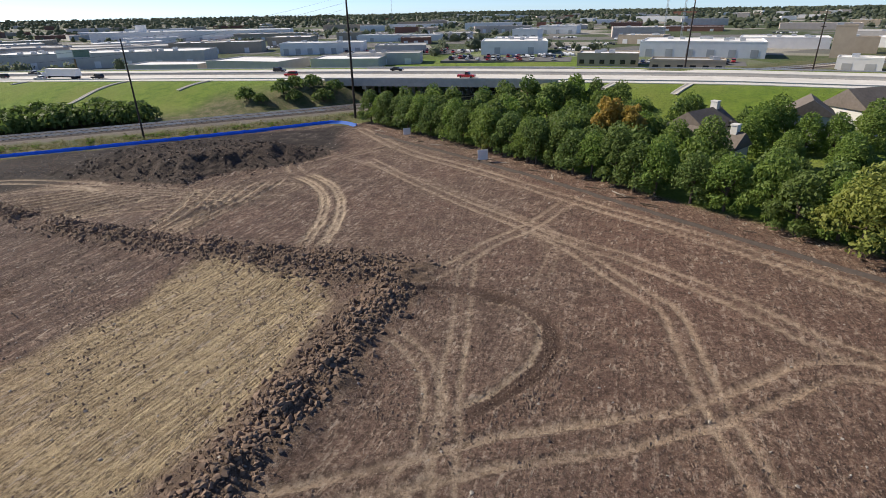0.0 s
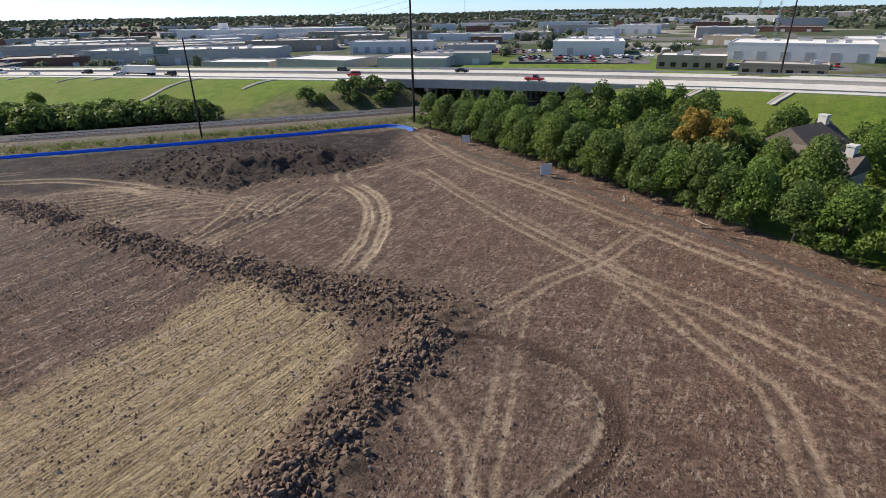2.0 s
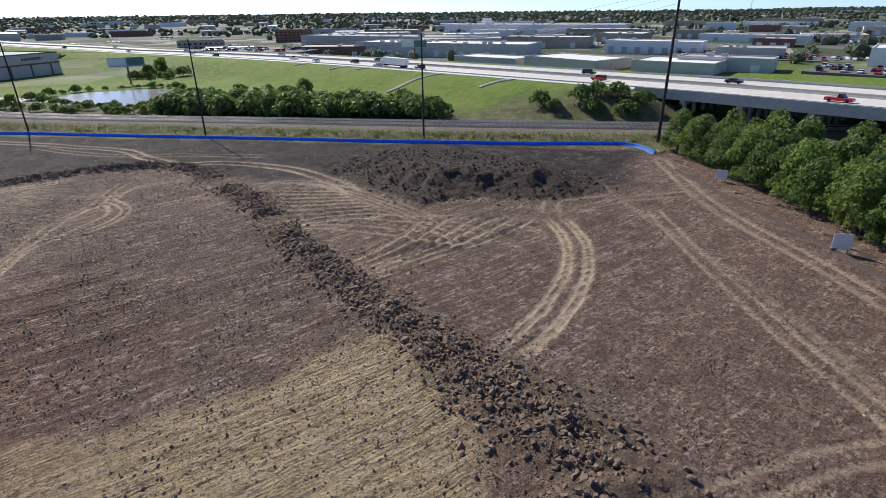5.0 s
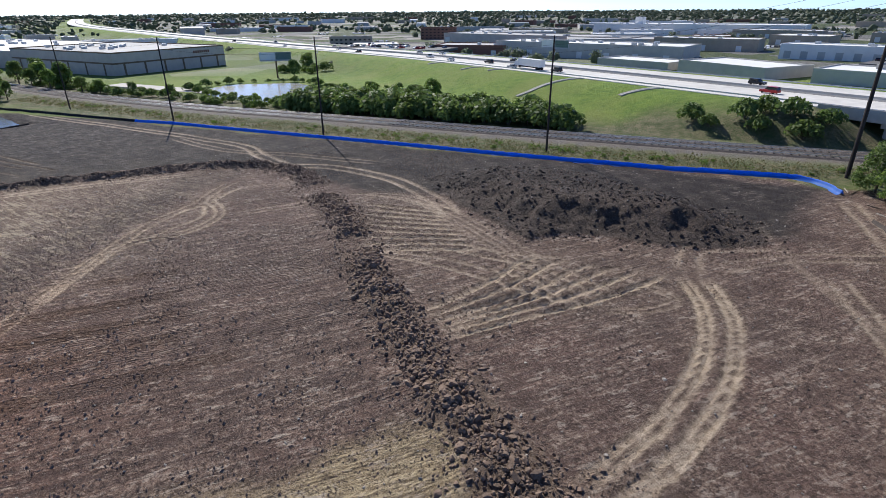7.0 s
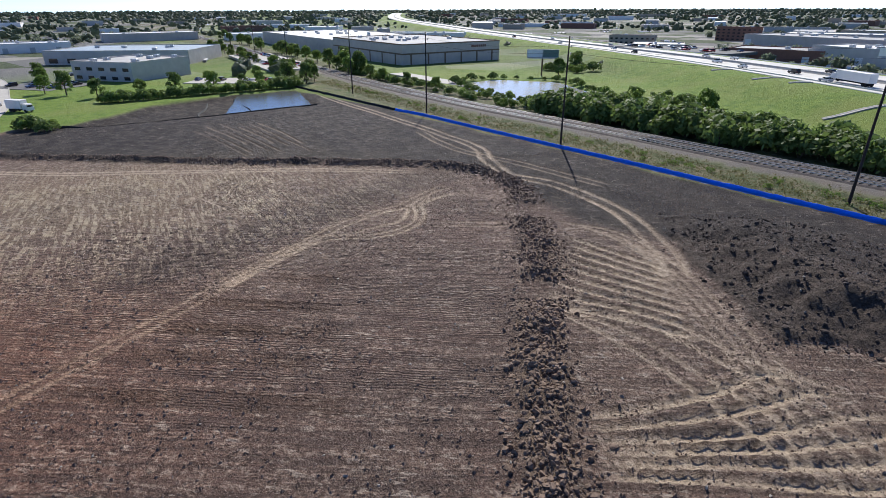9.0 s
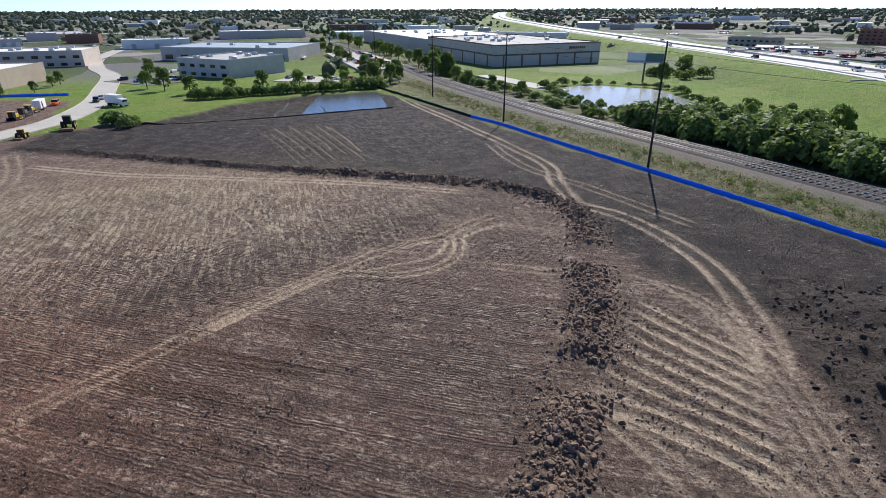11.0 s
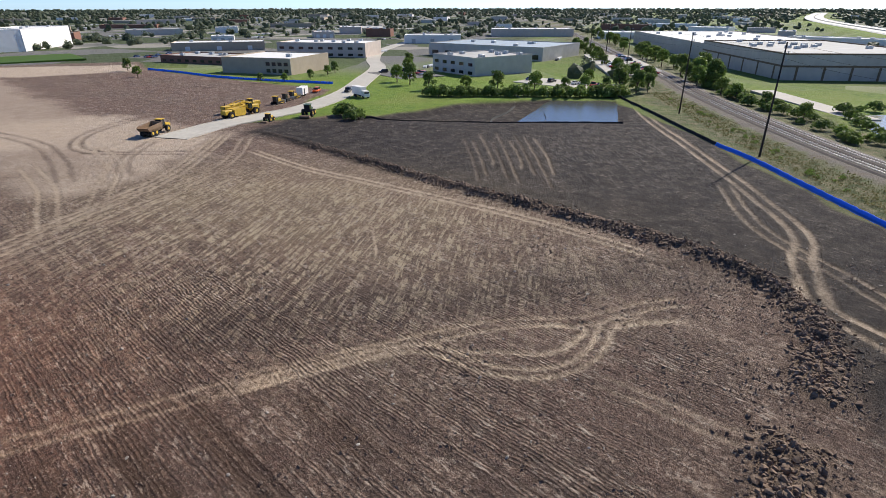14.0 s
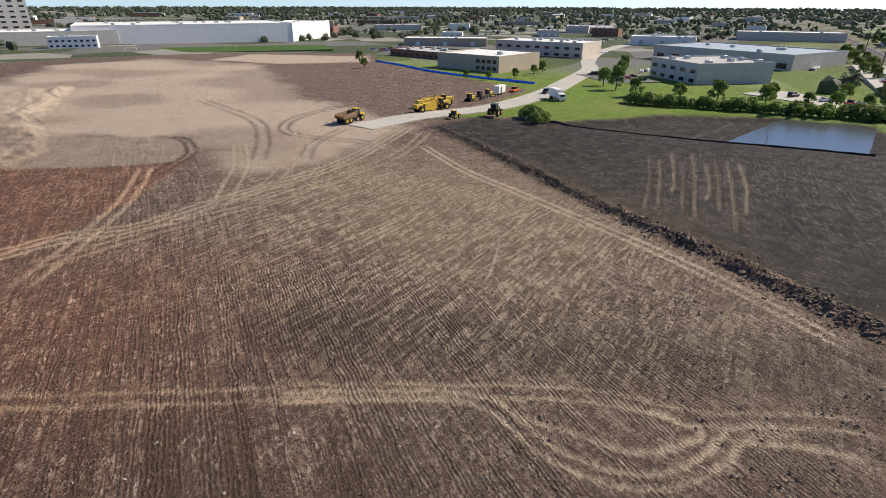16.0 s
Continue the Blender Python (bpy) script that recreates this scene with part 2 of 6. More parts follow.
# ruts fanning away from the berm
for f in (0, 0.22, 0.45, 0.62, 0.8, 1.0):
    lane([(-41.1 + 5.1 * f, 69.6 - 1.3 * f), (-40.7 + 7.5 * f, 75 + 1.1 * f), (-40.8 + 11 * f, 82.7 + 2 * f), (-41.6 + 13.7 * f, 86.5 + 6 * f), (-40 + 12.4 * f, 90 + 5.5 * f)], (0,), 0.46, 1.0, 0.24)
for f in (0, 0.3, 0.7, 1.0):
    lane([(-58 - 1.8 * f, 74.3 + 0.5 * f), (-50.4 - 2.4 * f, 78.3 + 5.8 * f), (-40.7 - 3.4 * f, 80.7 + 6.9 * f), (-30.7 - 7 * f, 82.3 + 9.4 * f)], (-0.3,), 0.4, 0.6, 0.10)
for f in (0, 0.35, 0.65, 1.0):
    lane([(-75.3 - 4 * f, 90.9 - 3.7 * f), (-66 - 6.7 * f, 92.1 + 1.2 * f), (-55.4 - 8.2 * f, 89.6 + 4.7 * f), (-43.6 - 8 * f, 86 + 6 * f), (-35.1 - 4 * f, 82.8 + 6 * f), (-28.6, 82.8 + 4 * f)], (0,), 0.36, 0.55, 0.08)
for k in range(9):
    f = k / 8
    lane([(-73 + 15 * f, 86 - 11 * f), (-66 + 14 * f, 89.5 - 8 * f), (-60 + 13 * f, 92.7 - 7 * f)], (0,), 0.5, 1.0, 0.18)
lane([(-31, 91), (-27.9, 91.1), (-24.7, 90.5), (-24.1, 88.7), (-25.3, 86), (-28.5, 82.6)], (-0.4, 0.4), 0.26, 0.5, 0.08)


def base_z(X, Y):
    """The lie of the land: a gentle fall towards -x, level far out."""
    return 0.0157 * np.clip(X, -420, 80)


def hwy_lift(X, Y):
    s, al = side(HWY, X, Y)
    past = np.where(s > 0, np.maximum(s - HWY_W, 0), -s)   # s > 0 lies beyond the near edge
    past = np.maximum(past - 2.5, 0)
    gap = np.hypot(X - CROSS[0], (Y - CROSS[1]) * 0.35)
    bank = np.minimum(smooth(30, 0, past), smooth(14, 36, gap)) * smooth(6, 15, np.abs(side(RAIL, X, Y)[0]))
    return HWY_H * bank, s


def land(X, Y, detail=True):
    """Height and the masks of the ground's materials for flat arrays."""
    z = base_z(X, Y)
    n8, n2, n1 = vnoise(X, Y, 9, 1), vnoise(X, Y, 2.2, 2), vnoise(X, Y, 0.8, 3)
    site = inside(SITE, X, Y) + 3 * (n8 - 0.5)
    m = dict(dirt=smooth(-1.2, 1.2, site))
    lift = np.zeros_like(X)
    k = np.nonzero(Y > -300)[0]
    lift[k] = hwy_lift(X[k], Y[k])[0]
    z = z + lift
    m["bank"] = np.clip(lift / HWY_H, 0, 1)
    rs, _ = side(RAIL, X, Y)
    ra = np.abs(rs)
    z = z + 0.8 * smooth(10, 4.5, ra)
    m["gravel"] = smooth(8.5, 6.0, ra + 2 * (n2 - 0.5)) * (1 - m["dirt"])
    # verge of the railway, weedy and dry
    m["verge"] = smooth(32, 16, ra + 8 * (n8 - 0.5)) * (1 - m["dirt"]) * (1 - m["gravel"])
    for poly, depth in ((POND, 2.2), (BASIN, 1.6)):
        d = inside(poly, X, Y)
        z = z - depth * smooth(-4, 3, d)
    flat = smooth(-0.8, 0.8, inside(FLAT, X, Y) + 1.2 * (n8 - 0.5))
    pad = smooth(-5, 6, inside(PAD, X, Y) + 8 * (n8 - 0.5) + 3 * (n2 - .5)) * (0.62 + 0.38 * smooth(0.3, 0.65, vnoise(X, Y, 26, 6)))
    m["pad"] = np.maximum(np.maximum(pad, 0.5 * flat), smooth(-2, 2, inside(SLAB, X, Y) + 4 * (n8 - 0.5)))
    m["umber"] = smooth(-1.5, 1.5, inside(UMBER, X, Y) + 2.5 * (n8 - 0.5)) * (1 - flat)
    m["umber"] = np.maximum(m["umber"], 0.22 * smooth(2, 22, X + 8 * (n8 - 0.5)))
    m["umber"] = np.maximum(m["umber"], 0.95 * np.exp(-(((X + 60) / 20) ** 2 + ((Y - 18) / 26) ** 2)))
    m["wet"] = 0.25 * np.exp(-(((X + 160) / 26) ** 2 + ((Y - 44) / 22) ** 2)) + 0.3 * np.exp(-(((X + 185) / 40) ** 2 + ((Y - 70) / 20) ** 2))
    tan = smooth(-1.6, 1.6, inside(TAN, X, Y) + 2.6 * (n8 - 0.5) + 1.0 * (n2 - .5))
    tan = tan * smooth(-50, -24, X + 0.15 * Y + 8 * (n8 - .5))
    field = np.exp(-(((X + 112) / 20) ** 2 + ((Y - 18) / 34) ** 2)) * (0.45 + 0.8 * vnoise(X, Y, 5, 5))
    fan = smooth(-3, 3, inside([(-66, 80), (-45, 72), (-35, 69), (-23, 88), (-24, 102), (-45, 97), (-58, 94), (-82, 99)], X, Y) + 4 * (n8 - .5)) * (0.25 + 0.4 * n2)
    m["tan"] = np.clip(tan + 0.5 * field + 0.06 * fan, 0, 1)
    m["rib"] = smooth(0.1, 0.6, 1.2 * np.exp(-(((X + 74) / 28) ** 2 + ((Y - 50) / 26) ** 2)) + 0.5 * (n8 - 0.5)) + 0.5 * tan
    m["grade"] = smooth(2, -34, X + 6 * (n8 - 0.5)) * smooth(-104, -84, X + 0.25 * (40 - Y) + 10 * (n8 - 0.5))
    m["town"] = smooth(235, 380, np.hypot(X + 60, Y - 40) + 60 * (vnoise(X, Y, 60, 15) - 0.5)) * (1 - m["bank"]) * (1 - smooth(-330, -380, X) * smooth(215, 190, np.abs(Y - 130)) * 0.5)
    m["rows"] = np.clip(1.6 * np.exp(-(((X + 106) / 24) ** 2 + ((Y - 22) / 36) ** 2)) , 0, 1) * (1 - m["pad"])
    m["dark"] = smooth(-3, 2, inside(DARK, X, Y) + 4 * (n8 - 0.5))
    m["rows"] = m["rows"] * (1 - m["dark"])
    k = np.nonzero((X > -116) & (X < -70) & (Y > 28) & (Y < 86))[0]
    band = smooth(6.5, 2.5, np.abs(side(spline([(-78, 34), (-82.5, 41), (-89, 50), (-98, 62), (-108, 76)], 3), X[k], Y[k])[0]) + 4 * (n8[k] - 0.5))
    m["dark"][k] = np.maximum(m["dark"][k], 0.45 * band)
    track = np.zeros_like(X)
    m["rut"] = np.zeros_like(X)
    if detail:
        z = z + m["dirt"] * (0.16 * (n8 - 0.5) + 0.12 * (n2 - 0.5) + 0.07 * (n1 - 0.5))
        sunk, heaved = np.zeros_like(X), np.zeros_like(X)
        for pts, offs, w, tone, depth in LANES:
            ln = spline(pts, 1.2)
            lo, hi = ln.min(0) - 5, ln.max(0) + 5
            k = np.nonzero((X > lo[0]) & (X < hi[0]) & (Y > lo[1]) & (Y < hi[1]))[0]
            if not len(k):
                continue
            s, al = side(ln, X[k], Y[k])
            L = np.linalg.norm(np.diff(ln, axis=0), axis=1).sum()
            fade = smooth(-0.5, 3, al) * smooth(-0.5, 3, L - al) * (0.55 + 0.75 * vnoise(X[k], Y[k], 4, 9))
            for o in offs:
                a = np.abs(s - o + 0.25 * (n2[k] - 0.5))
                c = smooth(w * 1.25, w * 0.55, a) * fade
                edge = np.exp(-((a - w * 1.5) / (0.35 * w + 0.1)) ** 2) * fade
                sunk[k] = np.maximum(sunk[k], depth * c)
                heaved[k] = np.maximum(heaved[k], 0.6 * depth * edge)
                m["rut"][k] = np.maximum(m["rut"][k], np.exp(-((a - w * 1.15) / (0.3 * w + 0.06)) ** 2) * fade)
                track[k] = np.where(np.abs(tone) * c > np.abs(track[k]), tone * c, track[k])
            haze = smooth(3.2, 0.8, np.abs(s)) * fade * max(tone, 0) * 0.06
            track[k] = np.where((track[k] >= 0) & (haze > track[k]), haze, track[k])
        z = z - sunk + heaved * np.clip(1 - 8 * sunk, 0, 1)
        m["clod"] = np.zeros_like(X)
        for ln, w, h in ((BERM, 2.1, 1.0), (BERM_B, 2.7, 1.25)):
            lo, hi = ln.min(0) - 7, ln.max(0) + 7
            k = np.nonzero((X > lo[0]) & (X < hi[0]) & (Y > lo[1]) & (Y < hi[1]))[0]
            if not len(k):
                continue
            s, al = side(ln, X[k], Y[k])
            ww = w * (0.75 + 0.6 * vnoise(X[k], Y[k], 6, 11))
            if ln is BERM:
                L = np.linalg.norm(np.diff(ln, axis=0), axis=1).sum()
                ww = ww * (0.62 + 0.38 * smooth(100, 150, al)) * (1 + 0.7 * smooth(26, 4, L - al))
                hole = 1 - 0.85 * np.exp(-((X[k] + 60) ** 2 + (Y[k] - 75.8) ** 2) / 7) - 0.9 * np.exp(-((X[k] + 84) ** 2 + (Y[k] - 84.5) ** 2) / 14)
            else:
                hole = 1.0
            p = np.exp(-(s / ww) ** 2) * hole
            z[k] += h * p * (0.55 + 0.6 * n2[k]) + p * (0.35 * (n1[k] - 0.5) + 0.3 * (vnoise(X[k], Y[k], 0.5, 12) - 0.5))
            m["clod"][k] = np.maximum(m["clod"][k], smooth(0.22, 0.6, p + 0.35 * (n2[k] - 0.5)))
        k = np.nonzero((X > -84) & (X < -14) & (Y > 80) & (Y < 130))[0]
        d = inside(PILE_FOOT, X[k], Y[k]) + 2.0 * (n8[k] - 0.5) + 1.0 * (n2[k] - 0.5)
        end = 0.25 + 0.75 * smooth(-22, -36, X[k])
        gully = np.abs(vnoise(X[k] + 0.35 * Y[k], Y[k] * 0.22, 2.4, 14) - 0.5)
        p = np.zeros_like(X)
        p[k] = smooth(-0.4, 1.2, d)
        rise = smooth(0.5, 8.5, d) * end * smooth(92, 99, Y[k])
        z[k] += 0.5 * p[k] * end + 2.7 * rise - 1.6 * rise * (1 - rise) * (0.5 - gully) + p[k] * (0.3 * (n1[k] - 0.5) + 0.3 * (n2[k] - 0.5))
        m["clod"] = np.maximum(m["clod"], smooth(0.25, 0.7, p))
        m["dark"] = np.maximum(m["dark"], 0.8 * smooth(0.25, 0.7, p))
        # spoil bank at the edge of the pale pad
        d = inside([(-66, -47), (-78, -62), (-84, -104), (-108, -165), (-60, -160), (-20, -60)], X, Y)
        z = z + 1.6 * smooth(-1, 5, d + 3 * (n2 - 0.5)) * (0.6 + 0.6 * n2)
    else:
        m["clod"] = np.zeros_like(X)
    m["track"] = track
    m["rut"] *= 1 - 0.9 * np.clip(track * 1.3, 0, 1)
    return z, m


def ground_at(x, y, detail=False):
    return float(land(np.array([float(x)]), np.array([float(y)]), detail)[0][0])

# ---- materials ----
def mat(name, rough=0.8, metal=0.0):
    m = bpy.data.materials.new(name)
    m.use_nodes = True
    t = m.node_tree
    b = t.nodes["Principled BSDF"]
    b.inputs["Roughness"].default_value, b.inputs["Metallic"].default_value = rough, metal
    b.inputs["Specular IOR Level"].default_value = 0.3
    return m, t, b


def node(t, kind, **values):
    n = t.nodes.new(kind)
    for k, v in values.items():
        n.inputs[k].default_value = v
    return n


def mixc(t, fac, a, b, mode="MIX"):
    n = t.nodes.new("ShaderNodeMix")
    n.data_type, n.blend_type = "RGBA", mode
    for sock, v in ((n.inputs[0], fac), (n.inputs[6], a), (n.inputs[7], b)):
        if isinstance(v, (int, float)):
            sock.default_value = v
        elif isinstance(v, tuple):
            sock.default_value = (*v, 1) if len(v) == 3 else v
        else:
            t.links.new(v, sock)
    return n.outputs[2]


def math_node(t, op, a, b=0.0, clamp=False):
    n = t.nodes.new("ShaderNodeMath")
    n.operation, n.use_clamp = op, clamp
    for sock, v in ((n.inputs[0], a), (n.inputs[1], b)):
        if isinstance(v, (int, float)):
            sock.default_value = v
        else:
            t.links.new(v, sock)
    return n.outputs[0]


def ramp(t, src, lo, hi, a=0.0, b=1.0):
    n = t.nodes.new("ShaderNodeMapRange")
    n.inputs[1].default_value, n.inputs[2].default_value, n.inputs[3].default_value, n.inputs[4].default_value = lo, hi, a, b
    t.links.new(src, n.inputs[0])
    return n.outputs[0]


def place(t):
    """World-size coordinates."""
    return t.nodes.new("ShaderNodeNewGeometry").outputs["Position"]


def noise_node(t, vec, scale, detail=4.0, rough=0.55):
    n = node(t, "ShaderNodeTexNoise", Scale=scale, Detail=detail, Roughness=rough)
    if vec is not None:
        t.links.new(vec, n.inputs["Vector"])
    return n.outputs["Fac"]


def turned(t, vec, angle, sx, sy):
    n = t.nodes.new("ShaderNodeMapping")
    n.vector_type = "TEXTURE"
    n.inputs["Rotation"].default_value = (0, 0, radians(angle))
    n.inputs["Scale"].default_value = (sx, sy, 1)
    t.links.new(vec, n.inputs["Vector"])
    return n.outputs[0]


def plain(name, color, rough=0.8, metal=0.0, vary=0.18, grain=3.0, bump=0.0, random_tint=0.0):
    """A surface of one stuff with blotches at two scales."""
    m, t, b = mat(name, rough, metal)
    p = place(t)
    f = math_node(t, "ADD", math_node(t, "MULTIPLY", noise_node(t, p, grain), 0.6), math_node(t, "MULTIPLY", noise_node(t, p, grain / 9), 0.4))
    dark = tuple(c * (1 - vary * 1.6) for c in color)
    light = tuple(min(1, c * (1 + vary * 1.6)) for c in color)
    col = mixc(t, ramp(t, f, 0.25, 0.75), dark, light)
    if random_tint:
        info = t.nodes.new("ShaderNodeObjectInfo")
        col = mixc(t, ramp(t, info.outputs["Random"], 0, 1, 0, random_tint), col, (color[0] * 0.5, color[1] * 0.5, color[2] * 0.5))
    t.links.new(col, b.inputs["Base Color"])
    if bump:
        n = node(t, "ShaderNodeBump", Strength=0.6, Distance=bump)
        t.links.new(noise_node(t, p, grain * 4), n.inputs["Height"])
        t.links.new(n.outputs[0], b.inputs["Normal"])
    return m


def ground_material():
    m, t, b = mat("earth", 0.92)
    b.inputs["Specular IOR Level"].default_value = 0.25
    p = place(t)
    at = {}
    for k in ("dirt", "tan", "pad", "dark", "track", "clod", "gravel", "verge", "bank", "rib", "rows", "grade", "town", "rut", "umber", "wet"):
        n = t.nodes.new("ShaderNodeAttribute")
        n.attribute_name = k
        at[k] = n.outputs["Fac"]
    big, mid, fine, grit = noise_node(t, p, 0.05, 5), noise_node(t, p, 0.35, 6, 0.6), noise_node(t, p, 1.6, 6, 0.65), noise_node(t, p, 6.0, 4, 0.7)
    streak = noise_node(t, turned(t, p, 71, 9.0, 0.5), 1.0, 4, 0.6)
    streak3 = noise_node(t, turned(t, p, 62, 7.0, 0.3), 1.0, 5, 0.65)
    crumb = noise_node(t, p, 3.2, 8, 0.75)
    streak2 = noise_node(t, turned(t, p, 68, 26.0, 1.3), 1.0, 3, 0.6)
    ribs = node(t, "ShaderNodeTexWave", Scale=0.9, Distortion=7.0, Detail=4.0)
    ribs.inputs["Detail Scale"].default_value = 0.6
    t.links.new(turned(t, p, -22, 1, 1), ribs.inputs["Vector"])
    stripes = noise_node(t, turned(t, p, 12, 4.0, 0.5), 1.0, 5, 0.65)
    dashes = noise_node(t, turned(t, p, 60, 3.0, 0.6), 1.0, 4, 0.6)
    chips = noise_node(t, turned(t, p, 66, 1.5, 0.42), 1.0, 4, 0.62)
    # mask for small crack shadows painted into the soil
    crack_shade = noise_node(t, turned(t, p, 70, 1.1, 0.36), 1.27, 4, 0.62)
    puddle_glint = noise_node(t, turned(t, p, 21, 3.2, 0.5), 1.0, 4, 0.6)
    # the soils
    brown = mixc(t, ramp(t, mid, 0.40, 0.60), (0.155, 0.103, 0.078), (0.255, 0.176, 0.131))
    brown = mixc(t, ramp(t, big, 0.42, 0.62, 0, 0.7), brown, (0.215, 0.130, 0.098))
    brown = mixc(t, at["umber"], brown, mixc(t, ramp(t, mid, 0.4, 0.6), (0.150, 0.082, 0.056), (0.230, 0.133, 0.090)))
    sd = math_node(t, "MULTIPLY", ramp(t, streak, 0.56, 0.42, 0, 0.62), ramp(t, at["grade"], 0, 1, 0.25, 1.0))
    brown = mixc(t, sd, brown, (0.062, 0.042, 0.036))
    brown = mixc(t, ramp(t, fine, 0.5, 0.40, 0, 0.6), brown, (0.075, 0.048, 0.036))
    tanc = mixc(t, ramp(t, math_node(t, "ADD", math_node(t, "MULTIPLY", streak3, 0.7), math_node(t, "MULTIPLY", fine, 0.3)), 0.38, 0.62), (0.235, 0.172, 0.096), (0.60, 0.475, 0.285))
    padc = mixc(t, ramp(t, mid, 0.25, 0.75), (0.45, 0.345, 0.255), (0.67, 0.54, 0.42))
    darkc = mixc(t, ramp(t, mid, 0.4, 0.6), (0.023, 0.018, 0.016), (0.050, 0.040, 0.034))
    clodc = mixc(t, ramp(t, fine, 0.3, 0.7), (0.090, 0.062, 0.045), (0.235, 0.168, 0.120))
    crust = (0.47, 0.385, 0.305)
    # shade of the rib grooves, painted dark where the wave is low
    rib_shade = math_node(t, "MULTIPLY", ramp(t, ribs.outputs["Fac"], 0.30, 0.50, 0.7, 0.0), math_node(t, "MULTIPLY", at["rib"], math_node(t, "MULTIPLY", ramp(t, mid, 0.35, 0.52, 0.1, 1.0), ramp(t, streak2, 0.42, 0.52, 0.0, 1.0))))
    rowp = math_node(t, "MULTIPLY", math_node(t, "MULTIPLY", ramp(t, stripes, 0.50, 0.54, 0, 0.9), ramp(t, dashes, 0.44, 0.52, 0.3, 1.0)), at["rows"])
    soil = mixc(t, at["dark"], brown, darkc)
    soil = mixc(t, at["tan"], soil, tanc)
    soil = mixc(t, at["pad"], soil, padc)
    # dry crumbled patches, drawn out along the grading
    dry = ramp(t, math_node(t, "ADD", math_node(t, "MULTIPLY", streak, 0.45), math_node(t, "MULTIPLY", fine, 0.55)), 0.55, 0.62, 0, 0.55)
    keep = ramp(t, at["dark"], 0, 1, 1.0, 0.12)
    soil = mixc(t, math_node(t, "MULTIPLY", dry, keep), soil, crust)
    patchy = math_node(t, "MULTIPLY", ramp(t, mid, 0.42, 0.60, 0.3, 1.1), keep)
    # gaps between crumbs carry their shade in the colour
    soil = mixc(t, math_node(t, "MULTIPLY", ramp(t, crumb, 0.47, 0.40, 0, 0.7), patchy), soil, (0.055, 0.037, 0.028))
    soil = mixc(t, math_node(t, "MULTIPLY", ramp(t, crumb, 0.55, 0.60, 0, 0.65), patchy), soil, (0.42, 0.33, 0.25))
    soil = mixc(t, rib_shade, soil, (0.065, 0.044, 0.034))
    soil = mixc(t, rowp, soil, (0.50, 0.405, 0.275))
    # glints of wet ground, painted as pale dashes on the matte soil
    soil = mixc(t, math_node(t, "MULTIPLY", ramp(t, puddle_glint, 0.55, 0.58, 0, 0.55), at["wet"]), soil, (0.36, 0.32, 0.28))
    chipm = math_node(t, "MULTIPLY", ramp(t, chips, 0.575, 0.61, 0, 0.75), ramp(t, mid, 0.46, 0.58, 0.05, 1.0))
    soil = mixc(t, math_node(t, "MULTIPLY", chipm, ramp(t, at["dark"], 0, 1, 1.0, 0.35)), soil, (0.47, 0.39, 0.31))
    # crack shadows, painted as near-black flecks
    soil = mixc(t, math_node(t, "MULTIPLY", ramp(t, crack_shade, 0.43, 0.39, 0, 0.6), ramp(t, at["pad"], 0, 1, 1.0, 0.3)), soil, (0.045, 0.031, 0.025))
    pale = math_node(t, "MULTIPLY", math_node(t, "MAXIMUM", at["track"], 0.0), ramp(t, fine, 0.38, 0.54, 0.75, 1.1), True)
    soil = mixc(t, pale, soil, mixc(t, ramp(t, fine, 0.4, 0.6), (0.46, 0.355, 0.25), (0.57, 0.455, 0.335)))
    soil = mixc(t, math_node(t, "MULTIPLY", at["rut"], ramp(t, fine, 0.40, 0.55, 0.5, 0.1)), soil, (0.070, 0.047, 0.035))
    # lanes of negative tone are drawn darker than the soil
    dark_lane = math_node(t, "MULTIPLY", math_node(t, "MAXIMUM", math_node(t, "MULTIPLY", at["track"], -1.0), 0.0), 1.6, True)
    soil = mixc(t, dark_lane, soil, (0.085, 0.056, 0.044))
    clodc = mixc(t, at["dark"], clodc, mixc(t, ramp(t, fine, 0.4, 0.6), (0.035, 0.028, 0.024), (0.085, 0.066, 0.055)))
    soil = mixc(t, at["clod"], soil, clodc)
    soil = mixc(t, math_node(t, "MULTIPLY", ramp(t, grit, 0.58, 0.66, 0, 0.6), keep), soil, (0.42, 0.345, 0.28))
    # hollows of the grit darkened in the colour like shade
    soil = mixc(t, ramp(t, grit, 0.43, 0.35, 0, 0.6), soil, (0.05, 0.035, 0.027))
    soil = mixc(t, at["umber"], soil, (1.34, 1.11, 0.98), "MULTIPLY")
    # grass, verge, ballast
    grass = mixc(t, ramp(t, mid, 0.3, 0.7), (0.115, 0.190, 0.022), (0.215, 0.300, 0.040))
    grass = mixc(t, ramp(t, big, 0.45, 0.65), grass, (0.21, 0.255, 0.05))
    grass = mixc(t, ramp(t, fine, 0.3, 0.55, 0.45, 0), grass, (0.045, 0.085, 0.016))
    weeds = mixc(t, ramp(t, mid, 0.35, 0.62), (0.075, 0.095, 0.030), (0.215, 0.180, 0.105))
    weeds = mixc(t, ramp(t, fine, 0.42, 0.6, 0, 0.6), weeds, (0.055, 0.085, 0.025))
    stone = mixc(t, ramp(t, grit, 0.3, 0.7), (0.125, 0.11, 0.095), (0.27, 0.245, 0.215))
    stone = mixc(t, ramp(t, mid, 0.35, 0.65, 0, 0.5), stone, (0.22, 0.17, 0.12))
    vor = node(t, "ShaderNodeTexVoronoi", Scale=0.022)
    t.links.new(p, vor.inputs["Vector"])
    sep = t.nodes.new("ShaderNodeSeparateColor")
    t.links.new(vor.outputs["Color"], sep.inputs[0])
